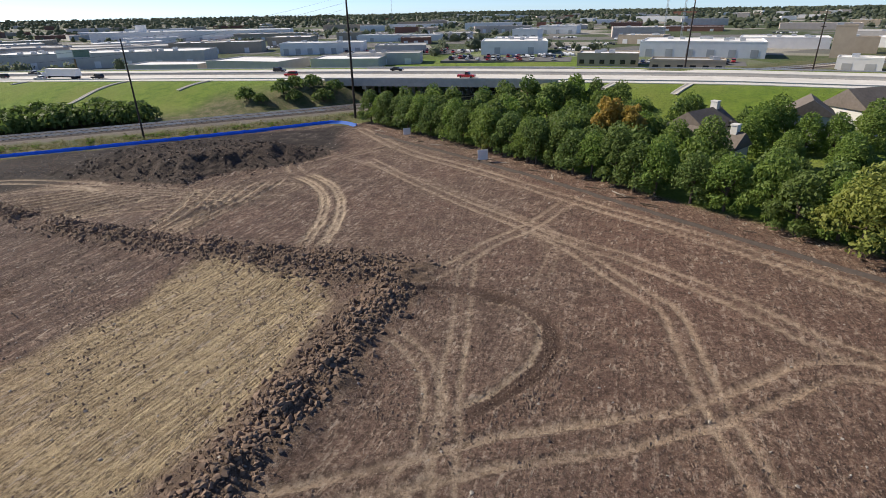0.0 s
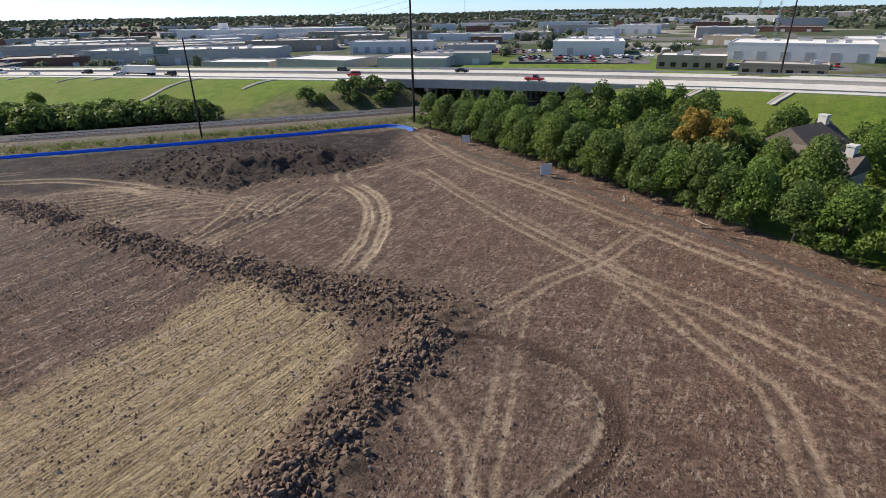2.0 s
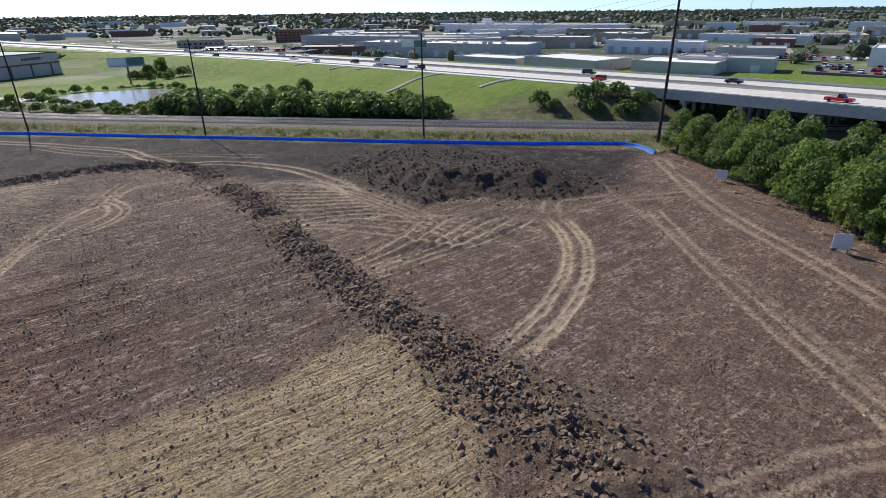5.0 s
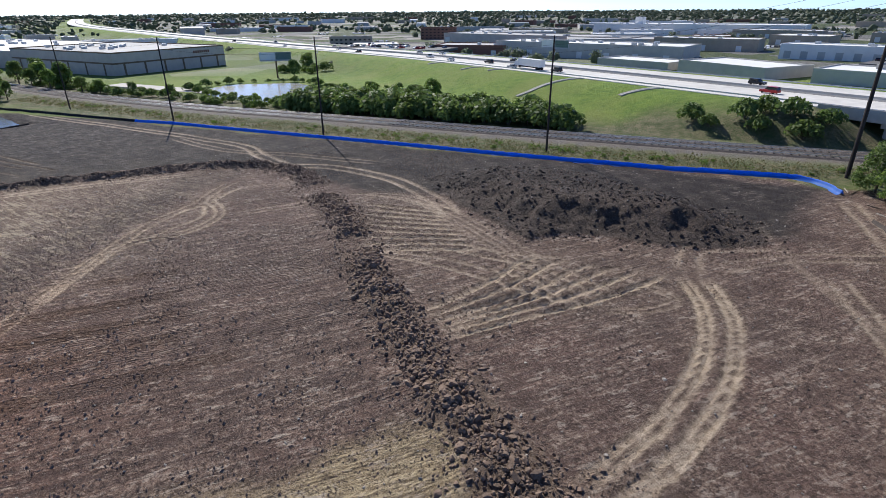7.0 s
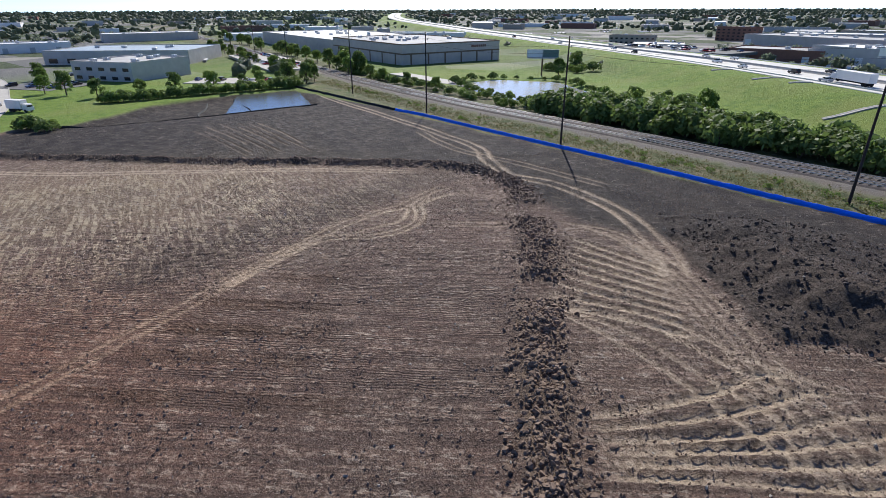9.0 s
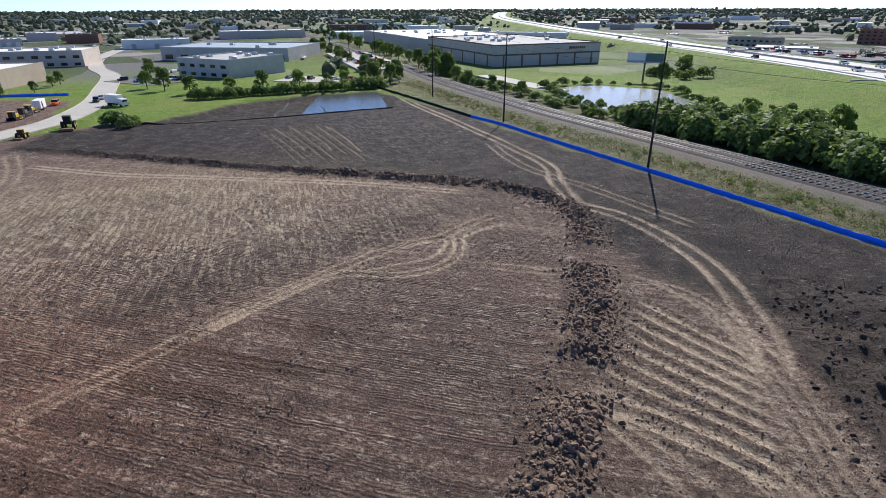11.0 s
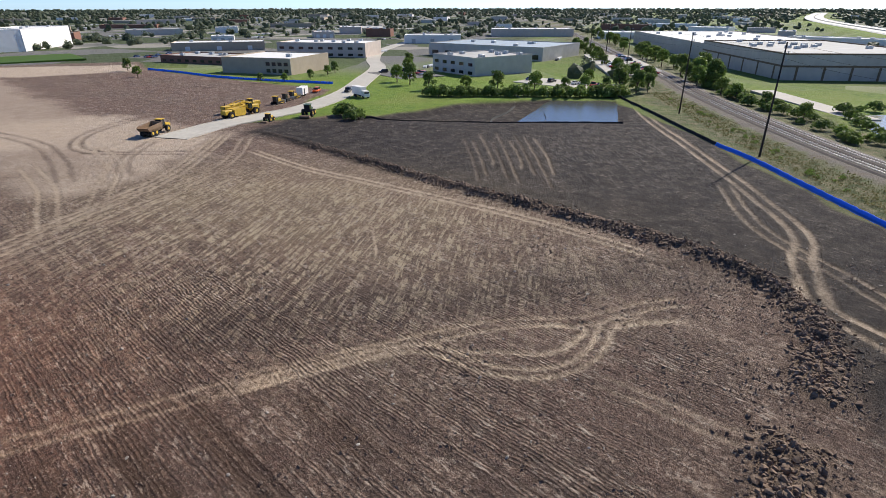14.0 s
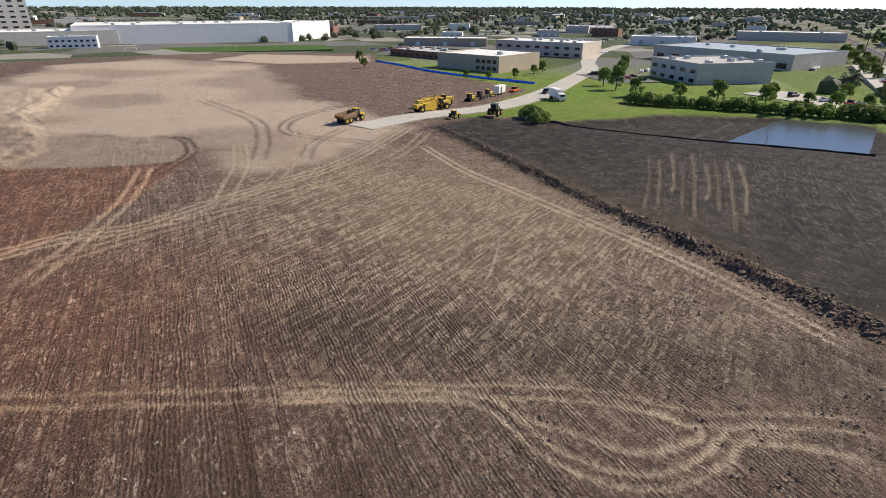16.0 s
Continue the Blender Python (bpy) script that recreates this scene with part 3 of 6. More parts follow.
    town = mixc(t, ramp(t, mid, 0.35, 0.65), (0.050, 0.070, 0.030), (0.100, 0.120, 0.058))
    town = mixc(t, ramp(t, sep.outputs[0], 0.62, 0.66), town, (0.17, 0.165, 0.155))
    town = mixc(t, ramp(t, sep.outputs[1], 0.80, 0.84), town, (0.32, 0.30, 0.26))
    land_col = mixc(t, at["town"], grass, town)
    land_col = mixc(t, at["verge"], land_col, weeds)
    land_col = mixc(t, at["gravel"], land_col, stone)
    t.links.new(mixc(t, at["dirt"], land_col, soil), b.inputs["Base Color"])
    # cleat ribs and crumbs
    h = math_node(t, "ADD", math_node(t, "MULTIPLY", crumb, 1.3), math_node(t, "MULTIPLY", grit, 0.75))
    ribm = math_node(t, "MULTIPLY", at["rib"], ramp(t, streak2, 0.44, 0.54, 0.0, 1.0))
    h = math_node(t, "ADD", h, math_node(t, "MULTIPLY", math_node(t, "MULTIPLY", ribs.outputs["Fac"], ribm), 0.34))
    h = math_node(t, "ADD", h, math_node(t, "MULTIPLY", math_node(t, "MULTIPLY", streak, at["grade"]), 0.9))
    bmp = node(t, "ShaderNodeBump", Strength=1.0, Distance=0.32)
    t.links.new(h, bmp.inputs["Height"])
    t.links.new(bmp.outputs[0], b.inputs["Normal"])
    return m


def leaf_material(name, a, c, tip=(0.16, 0.2, 0.05), through=0.45):
    m, t, b = mat(name, 0.6)
    g = t.nodes.new("ShaderNodeNewGeometry")
    info = t.nodes.new("ShaderNodeObjectInfo")
    col = mixc(t, g.outputs["Random Per Island"], a, c)
    col = mixc(t, ramp(t, info.outputs["Random"], 0, 1, 0, 0.45), col, tip)
    t.links.new(col, b.inputs["Base Color"])
    tr = t.nodes.new("ShaderNodeBsdfTranslucent")
    t.links.new(col, tr.inputs["Color"])
    mx = node(t, "ShaderNodeMixShader", Fac=through)
    t.links.new(b.outputs[0], mx.inputs[1])
    t.links.new(tr.outputs[0], mx.inputs[2])
    t.links.new(mx.outputs[0], t.nodes["Material Output"].inputs["Surface"])
    return m


def sheer(m, color, share):
    """Thin stuff that passes some of the light from behind."""
    t = m.node_tree
    tr = t.nodes.new("ShaderNodeBsdfTranslucent")
    tr.inputs["Color"].default_value = (*color, 1)
    mx = node(t, "ShaderNodeMixShader", Fac=share)
    t.links.new(t.nodes["Principled BSDF"].outputs[0], mx.inputs[1])
    t.links.new(tr.outputs[0], mx.inputs[2])
    t.links.new(mx.outputs[0], t.nodes["Material Output"].inputs["Surface"])
    return m


def water_material():
    m, t, b = mat("pond_water", 0.22)
    b.inputs["Base Color"].default_value = (0.075, 0.078, 0.07, 1)
    b.inputs["Specular IOR Level"].default_value = 0.6
    p = place(t)
    n = node(t, "ShaderNodeBump", Strength=0.14, Distance=0.10)
    t.links.new(noise_node(t, turned(t, p, 30, 1.4, 0.6), 0.9, 3), n.inputs["Height"])
    t.links.new(n.outputs[0], b.inputs["Normal"])
    return m


M_EARTH = ground_material()
M_WATER = water_material()
M_CLOD = plain("clod_earth", (0.195, 0.138, 0.100), 0.95, vary=0.4, grain=2.0, bump=0.05)
M_STONE = plain("pale_stone", (0.36, 0.32, 0.27), 0.9, grain=2.0)
M_LEAF = [leaf_material("leaf_green", (0.075, 0.130, 0.030), (0.180, 0.250, 0.070)), leaf_material("leaf_fresh", (0.105, 0.180, 0.032), (0.23, 0.32, 0.07)),
          leaf_material("leaf_yellow", (0.20, 0.23, 0.05), (0.38, 0.39, 0.10), (0.24, 0.28, 0.06)), leaf_material("leaf_orange", (0.32, 0.22, 0.05), (0.50, 0.33, 0.08), (0.3, 0.26, 0.06)),
          # far leaves: haze put into the colour, paler and greyer than near ones
          leaf_material("leaf_far_hazed", (0.115, 0.150, 0.095), (0.205, 0.235, 0.150), (0.16, 0.18, 0.125), 0.6)]
M_BARK = plain("bark", (0.10, 0.075, 0.055), 0.9, grain=6)
M_BLUE = sheer(plain("blue_tarpaulin", (0.06, 0.22, 0.86), 0.5, vary=0.25, grain=2.5, bump=0.05), (0.08, 0.26, 0.92), 0.5)
M_BLACK = plain("black_fabric", (0.02, 0.02, 0.022), 0.8, grain=3)
M_POLE = plain("dark_pole_wood", (0.045, 0.033, 0.027), 0.85, grain=5)
M_CONC = plain("concrete", (0.46, 0.43, 0.38), 0.85, vary=0.12, grain=0.8)
M_ROADC = plain("worn_concrete_road", (0.60, 0.575, 0.53), 0.8, vary=0.14, grain=0.35)
M_ASPH = plain("asphalt", (0.15, 0.145, 0.14), 0.85, vary=0.16, grain=0.6)
M_LINE = plain("road_paint", (0.75, 0.74, 0.68), 0.7, vary=0.1)
M_STEEL = plain("rail_steel", (0.62, 0.59, 0.55), 0.3, metal=0.8, grain=2)
M_TIE = plain("tie_wood", (0.075, 0.06, 0.05), 0.9, grain=3)
M_GALV = plain("galvanised_steel", (0.45, 0.46, 0.47), 0.5, metal=0.6)
M_WHITE = plain("white_sheet", (0.80, 0.77, 0.73), 0.6, vary=0.06, grain=0.3)
M_GREYW = plain("grey_wall", (0.52, 0.485, 0.44), 0.8, vary=0.1, grain=0.3)
M_TAUPE = plain("taupe_panel", (0.58, 0.49, 0.42), 0.85, vary=0.1, grain=0.3)
M_BEIGE = plain("beige_panel", (0.42, 0.345, 0.26), 0.85, vary=0.1, grain=0.3)
M_ROOFG = plain("grey_membrane_roof", (0.46, 0.45, 0.43), 0.85, vary=0.12, grain=0.12)
M_ROOFW = plain("white_membrane_roof", (0.80, 0.79, 0.76), 0.7, vary=0.07, grain=0.12)
M_SHINGLE = plain("brown_shingle", (0.16, 0.135, 0.115), 0.9, vary=0.2, grain=2)
M_SIDING = plain("pale_siding", (0.62, 0.60, 0.56), 0.7, vary=0.06)
M_BRICK = plain("red_brick_wall", (0.24, 0.12, 0.085), 0.85, vary=0.15)
M_GLASS, _t, _b = mat("dark_glazing", 0.08)
_b.inputs["Base Color"].default_value = (0.02, 0.025, 0.03, 1)
_b.inputs["Specular IOR Level"].default_value = 0.6
M_YELLOW = plain("machine_yellow", (0.62, 0.40, 0.045), 0.5, vary=0.2, grain=1.5)
M_RUST = plain("dusty_brown_steel", (0.20, 0.13, 0.08), 0.7, vary=0.25, grain=1.5)
M_TYRE = plain("tyre_rubber", (0.025, 0.024, 0.023), 0.9)
M_GREEN = plain("tractor_green", (0.05, 0.09, 0.05), 0.5)
M_PAINT = {k: plain("car_paint_" + k, c, 0.3, vary=0.04) for k, c in dict(red=(0.42, 0.03, 0.03), white=(0.75, 0.75, 0.74), silver=(0.42, 0.43, 0.44), black=(0.025, 0.026, 0.03), blue=(0.05, 0.09, 0.2), orange=(0.7, 0.12, 0.02)).items()}


# ---- building blocks ----
def part(name, data, material, parent=None, label="", flat=True):
    """One mesh object, from a bmesh or (verts, faces), under a thing or part."""
    me = bpy.data.meshes.new(name)
    if isinstance(data, tuple):
        me.from_pydata([tuple(v) for v in data[0]], [], data[1])
    else:
        data.to_mesh(me)
        data.free()
    me.materials.append(material)
    if not flat:
        me.polygons.foreach_set("use_smooth", [True] * len(me.polygons))
    ob = new(name, me)
    ob.parent = parent
    if label:
        ob["label"] = label
    return ob


def thing(name, label, category, m=None, group="", kind=""):
    ob = new(name)
    if m is not None:
        ob.matrix_basis = m
    return tagged(ob, label, category, group, kind)


def box(bm, x0, x1, y0, y1, z0, z1, bevel=0.0):
    v = bmesh.ops.create_cube(bm, size=1.0, matrix=Matrix.Translation(((x0 + x1) / 2, (y0 + y1) / 2, (z0 + z1) / 2)) @ Matrix.Diagonal((x1 - x0, y1 - y0, z1 - z0, 1)))["verts"]
    if bevel:
        es = list({e for a in v for e in a.link_edges})
        bmesh.ops.bevel(bm, geom=es, offset=bevel, segments=1, affect="EDGES")
    return bm


def boxes(*items, bevel=0.0):
    bm = bmesh.new()
    for it in items:
        box(bm, *it, bevel=bevel)
    return bm


def rod(bm, a, b, r0, r1=None, seg=8):
    a, b = Vector(a), Vector(b)
    d = b - a
    m = Matrix.Translation((a + b) / 2) @ d.to_track_quat("Z", "Y").to_matrix().to_4x4()
    bmesh.ops.create_cone(bm, cap_ends=True, segments=seg, radius1=r0, radius2=r0 if r1 is None else r1, depth=d.length, matrix=m)
    return bm


def wheel_mesh(bm, x, y, z, r, w, seg=16):
    bmesh.ops.create_cone(bm, cap_ends=True, segments=seg, radius1=r, radius2=r, depth=w, matrix=Matrix.Translation((x, y, z)) @ Matrix.Rotation(radians(90), 4, "X"))
    return bm


def prism(bm, outline, y0, y1):
    """A side outline in x, z drawn out across y."""
    a = [bm.verts.new((x, y0, z)) for x, z in outline]
    c = [bm.verts.new((x, y1, z)) for x, z in outline]
    bm.faces.new(a)
    bm.faces.new(c[::-1])
    n = len(a)
    for i in range(n):
        bm.faces.new((a[i], c[i], c[(i + 1) % n], a[(i + 1) % n]))
    bmesh.ops.recalc_face_normals(bm, faces=bm.faces[:])
    return bm


def ribbon(line, offs, lift, zf=None):
    """A strip mesh along a line with cross-profile [(offset, height)]."""
    d = np.gradient(line, axis=0)
    d /= np.linalg.norm(d, axis=1)[:, None]
    nrm = np.stack([-d[:, 1], d[:, 0]], 1)
    vs, fs = [], []
    zs = zf(line) if zf else np.zeros(len(line))
    k = len(offs)
    for p, q, z in zip(line, nrm, zs):
        for o, h in offs:
            vs.append((p[0] + q[0] * o, p[1] + q[1] * o, z + h + lift))
    for i in range(len(line) - 1):
        for j in range(k - 1):
            a = i * k + j
            fs.append((a, a + k, a + k + 1, a + 1))
    return vs, fs


# ---- ground ----
def axis(*spans):
    out = [spans[0][0]]
    for a, b, s in spans:
        out += list(np.linspace(a, b, max(2, int(round((b - a) / s)) + 1))[1:])
    return np.array(out)


far = [60 * 1.22 ** k for k in range(1, 23)]
gx = axis((-420, -260, 3.0), (-260, -160, 1.2), (-160, -112, 0.5), (-112, 28, 0.33), (28, 64, 0.6), (64, 180, 3.0))
gy = axis((-330, -215, 3.0), (-215, -60, 1.4), (-60, 18, 0.7), (18, 108, 0.33), (108, 150, 0.6), (150, 300, 2.5))
gx = np.concatenate([[v for v in (-420 - np.array(far))[::-1] if v > -4900], gx, [v for v in 180 + np.array(far) if v < 4900]])
gy = np.concatenate([[v for v in (-330 - np.array(far))[::-1] if v > -4900], gy, [v for v in 300 + np.array(far) if v < 4900]])
GX, GY = np.meshgrid(gx, gy)
GZ, MASK = land(GX.ravel(), GY.ravel())
nx, ny = len(gx), len(gy)
gme = bpy.data.meshes.new("ground")
co = np.stack([GX.ravel(), GY.ravel(), GZ], 1)
gme.vertices.add(nx * ny)
gme.vertices.foreach_set("co", co.ravel())
ii, jj = np.meshgrid(np.arange(nx - 1), np.arange(ny - 1))
a0 = (jj * nx + ii).ravel()
quads = np.stack([a0, a0 + 1, a0 + nx + 1, a0 + nx], 1)
gme.loops.add(quads.size)
gme.loops.foreach_set("vertex_index", quads.ravel())
gme.polygons.add(len(quads))
gme.polygons.foreach_set("loop_start", np.arange(0, quads.size, 4))
gme.polygons.foreach_set("use_smooth", np.ones(len(quads), bool))
for k, v in MASK.items():
    gme.attributes.new(k, "FLOAT", "POINT").data.foreach_set("value", v.astype(np.float32))
gme.update(calc_edges=True)
gme.materials.append(M_EARTH)
tagged(new("ground", gme), "graded bare brown earth with tyre tracks, grass and railway verge around", "ground", kind="structure")


GZ2 = GZ.reshape(ny, nx)


def lay(x, y):
    """Ground height, read from the ground's own grid."""
    i = int(np.clip(np.searchsorted(gx, x), 1, nx - 1))
    j = int(np.clip(np.searchsorted(gy, y), 1, ny - 1))
    u, v = (x - gx[i - 1]) / (gx[i] - gx[i - 1]), (y - gy[j - 1]) / (gy[j] - gy[j - 1])
    u, v = min(max(u, 0), 1), min(max(v, 0), 1)
    Z = GZ2
    return float((Z[j - 1, i - 1] * (1 - u) + Z[j - 1, i] * u) * (1 - v) + (Z[j, i - 1] * (1 - u) + Z[j, i] * u) * v)


def lay_line(line):
    return np.array([lay(*p) for p in line])


# ---- ponds ----
def pond(name, poly, drop, label):
    p = spline(poly + poly[:1], 3)[:-1]
    c = p.mean(0)
    p = c + (p - c) * 1.03
    z = float(base_z(np.array([c[0]]), c[1])[0]) - drop
    bm = bmesh.new()
    bm.faces.new([bm.verts.new((x, y, z)) for x, y in p])
    ob = part(name, bm, M_WATER)
    return tagged(ob, label, "pond", kind="structure")


pond("water", POND, 0.9, "rippled pond water glittering in the sun")
pond("water", [(-198, 33), (-200, 40), (-208, 61), (-247, 55), (-243, 36), (-222, 34)], 0.75, "still grey pond water behind a black silt fence")

# ---- railway ----
near_rail = RAIL[(RAIL[:, 0] > -900) & (RAIL[:, 0] < 260)]
near_rail = spline(near_rail[::2], 3.0)
railway = thing("railway", "double railway track on grey ballast beside the site", "railway", kind="structure")
for c in (-2.15, 2.15):
    part("ballast", ribbon(near_rail, [(c - 2.4, -0.5), (c - 1.5, 0.05), (c + 1.5, 0.05), (c + 2.4, -0.5)], 0.25, lay_line), plain("ballast_stone", (0.12, 0.10, 0.088), 0.9, vary=0.3, grain=4, bump=0.05), railway)
    for g in (-0.72, 0.72):
        o = c + g
        part("rail", ribbon(near_rail, [(o - 0.06, 0.0), (o - 0.05, 0.17), (o + 0.05, 0.17), (o + 0.06, 0.0)], 0.42, lay_line), M_STEEL, railway)
tie = boxes((-1.3, 1.3, -0.12, 0.12, 0, 0.16))
tie_me = bpy.data.meshes.new("tie")
tie.to_mesh(tie_me)
tie.free()
tie_me.materials.append(M_TIE)
tl = spline(near_rail, 0.6)
sel = tl[(tl[:, 0] > -120) & (tl[:, 0] < -26)]
for c in (-2.15, 2.15):
    for k in range(0, len(sel) - 1):
        p, d = sel[k], sel[k + 1] - sel[k]
        d = d / np.linalg.norm(d)
        x, y = p[0] - d[1] * c, p[1] + d[0] * c
        if k % 2 == 0:
            ob = new("tie", tie_me)
            ob.parent = railway
            ob.matrix_basis = pose(x, y, lay(x, y) + 0.29, 0, 0, math.degrees(math.atan2(d[1], d[0])) + 90)

# ---- highway ----
def deck_z(line):
    return base_z(line[:, 0], line[:, 1]) + HWY_H


hline = HWY[(HWY[:, 0] > -2500) & (HWY[:, 0] < 700)]
highway = thing("highway", "wide divided concrete highway on a grassed embankment with an overpass", "road", kind="structure")
part("carriageway", ribbon(hline, [(0.2, -0.3), (0.2, 0.12), (18.0, 0.22), (18.0, 0.0)], 0.05, deck_z), M_ROADC, highway)
part("carriageway", ribbon(hline, [(20.0, 0.0), (20.0, 0.22), (37.8, 0.12), (37.8, -0.3)], 0.05, deck_z), M_ROADC, highway)
part("median", ribbon(hline, [(18.0, 0.0), (18.0, 0.24), (20.0, 0.24), (20.0, 0)], 0.05, deck_z), M_ASPH, highway)
part("median_barrier", ribbon(hline, [(18.6, 0.2), (18.8, 0.6), (18.9, 1.1), (19.1, 1.1), (19.2, 0.6), (19.4, 0.2)], 0.05, deck_z), M_CONC, highway)
for o in (0.9, 37.1):
    part("guard_rail", ribbon(hline, [(o - 0.05, 0.5), (o - 0.05, 0.82), (o + 0.05, 0.82), (o + 0.05, 0.5)], 0.1, deck_z), M_GALV, highway)
for o in (3.4, 16.6, 21.4, 34.6):
    part("edge_line", ribbon(hline, [(o - 0.09, 0.17), (o + 0.09, 0.17)], 0.09, deck_z), M_LINE, highway)
# overpass over the railway
def along_hwy(x):
    i = int(np.argmin(np.abs(HWY[:, 0] - x)))
    d = HWY[min(i + 1, len(HWY) - 1)] - HWY[i - 1]
    return HWY[i], d / np.linalg.norm(d)


bl = spline(HWY[(HWY[:, 0] > -44) & (HWY[:, 0] < 40)], 3)
overpass = thing("overpass", "concrete highway overpass on round columns over the railway", "bridge", kind="structure")
part("deck", ribbon(bl, [(-0.4, 1.0), (-0.4, -1.5), (38.4, -1.5), (38.4, 1.0), (38.1, 1.0), (38.1, -0.1), (-0.1, -0.1), (-0.1, 1.0), (-0.4, 1.0)], -0.1, deck_z), M_CONC, overpass)
for k, sx in enumerate((-24, -9, 6, 21)):
    p, d = along_hwy(sx)
    n = np.array((-d[1], d[0]))
    zt = float(deck_z(np.array([p]))[0]) - 1.6
    ang = math.degrees(math.atan2(d[1], d[0]))
    cap = part("pier_cap", boxes((-0.7, 0.7, 0.3, 37.5, -1.1, 0.0), bevel=0.1), M_CONC, overpass)
    cap.matrix_basis = pose(p[0], p[1], zt, 0, 0, ang)
    for w in range(7):
        q = p + n * (2.0 + 5.6 * w)
        z0 = lay(*q) - 0.3
        col = part("column", rod(bmesh.new(), (0, 0, 0), (0, 0, zt - 1.0 - z0), 0.55, seg=14), M_CONC, overpass)
        col.location = (q[0], q[1], z0)

# concrete flumes down the embankment
for x, ln in ((-205, 7), (-165, 9), (-114, 22), (-84, 12), (46, 9), (72, 11), (100, 12), (-150, 6)):
    p, d = along_hwy(x)
    n = np.array((d[1], -d[0]))
    pts = np.array([p + n * s + d * (0.35 * math.sin(s * 0.4) - 0.3 * s) for s in np.linspace(-0.5, ln, 14)])
    ob = part("drain_flume", ribbon(pts, [(-0.9, -0.2), (-0.9, 0.22), (-0.55, 0.2), (-0.3, 0.06), (0.3, 0.06), (0.55, 0.2), (0.9, 0.22), (0.9, -0.2)], 0.05, lay_line), M_CONC)
    tagged(ob, "pale concrete drainage flume down the grass embankment", "drain", kind="structure")

# ---- fences along the site ----
def fence(name, pts, h, mat_f, label, thick=0.05, wave=0.06, step=0.7, stakes=True):
    ln = spline(pts, step)
    zs = lay_line(ln)
    ob = thing(name, label, "fence")
    d = np.gradient(ln, axis=0)
    d /= np.linalg.norm(d, axis=1)[:, None]
    vs, fs = [], []
    for i, (p, q) in enumerate(zip(ln, d)):
        n = np.array((-q[1], q[0]))
        s = wave * math.sin(i * 1.3) + wave * (rng.random() - 0.5)
        hh = h * (0.9 + 0.18 * rng.random())
        prof = [(s + thick * 6, -0.1), (s + thick * 2.2, 0.18 * hh), (s * 0.5 + thick, hh * 0.7), (s * 0.3 + thick * 0.5, hh), (-thick * 0.5 + s * 0.3, hh), (s * 0.5 - thick, hh * 0.7), (s - thick * 2.2, 0.18 * hh), (s - thick * 9, -0.1)]
        for o, z in prof:
            vs.append((p[0] + n[0] * o, p[1] + n[1] * o, zs[i] + z))
    k = 8
    for i in range(len(ln) - 1):
        for j in range(k - 1):
            a = i * k + j
            fs.append((a, a + 1, a + k + 1, a + k))
    part("fabric", (vs, fs), mat_f, ob, flat=False)
    if stakes:
        me = bpy.data.meshes.new("stake")
        b = boxes((-0.03, 0.03, -0.03, 0.03, -0.2, h * 1.12))
        b.to_mesh(me)
        b.free()
        me.materials.append(M_BARK)
        for i in range(0, len(ln), max(1, int(2.6 / step))):
            n = np.array((-d[i][1], d[i][0]))
            st = new("stake", me)
            st.parent = ob
            st.location = (ln[i][0] + n[0] * 0.16, ln[i][1] + n[1] * 0.16, zs[i])
    return ob


fence("silt_fence", [(-184.5, 84.8), (-171, 91.3), (-150, 98.8), (-122, 109.3), (-100, 117.6), (-84, 123.2), (-64, 130.7), (-48, 137.2), (-36, 143.2), (-29, 146.2), (-24, 144.6), (-21, 141)], 0.72, M_BLUE,
      "bright blue fabric silt fence along the railway side of the site", thick=0.12, wave=0.1)
fence("silt_fence", [(-184.5, 84.6), (-205, 77), (-232, 67), (-258, 57), (-300, 44)], 0.75, M_BLACK, "black fabric silt fence beside the weedy railway verge", step=1.5)
fence("silt_fence", [(-183, -8), (-188.5, 0), (-191.5, 12), (-194, 25), (-200, 40), (-207.5, 62)], 0.7, M_BLACK, "black fabric silt fence in front of the detention basin", step=1.5)
fence("turbidity_boom", [(-195, 26), (-206, 24), (-218, 25), (-232, 24)], 0.5, M_BLACK, "black floating boom across the muddy basin", step=1.5, stakes=False)
fence("turbidity_boom", [(-201, 41), (-210, 39.5), (-222, 36), (-236, 33)], 0.9, M_BLACK, "black floating boom holding back the open water", step=1.5, stakes=False)
fence("silt_fence", [(-252, -62), (-250, -92), (-252, -124), (-262, -160), (-267, -186)], 0.95, M_BLUE, "blue fabric silt fence along the lawn of the brick office", thick=0.12, step=1.5)
fence("silt_fence", [(-15, 130), (-4, 116), (8, 101), (20, 85), (32, 67.5), (42, 53.5), (54, 38), (64, 25)], 0.45, M_TIE, "low black silt fence sagging under the tree row", step=1.2)


# ---- utility poles ----
def utility_pole(x, y, h, r=0.24, arms=False, turn=20):
    z = lay(x, y)
    ob = thing("utility_pole", "tall dark wooden utility pole beside the railway", "utility pole", pose(x, y, z - 0.05, 0, 0, turn), "poles along the railway")
    bm = rod(bmesh.new(), (0, 0, -0.4), (0, 0, h), r, r * 0.6, 10)
    part("shaft", bm, M_POLE, ob)
    for k in range(3):
        zz = h - 0.6 - 1.5 * k
        part("insulator", rod(rod(bmesh.new(), (0, 0.1, zz), (0, 0.75, zz + 0.12), 0.05), (0, 0.75, zz - 0.05), (0, 0.75, zz + 0.4), 0.09), M_GALV, ob)
    if arms:
        part("crossarm", boxes((-1.4, 1.4, -0.08, 0.08, h - 6.2, h - 6.0)), M_POLE, ob)
    return ob


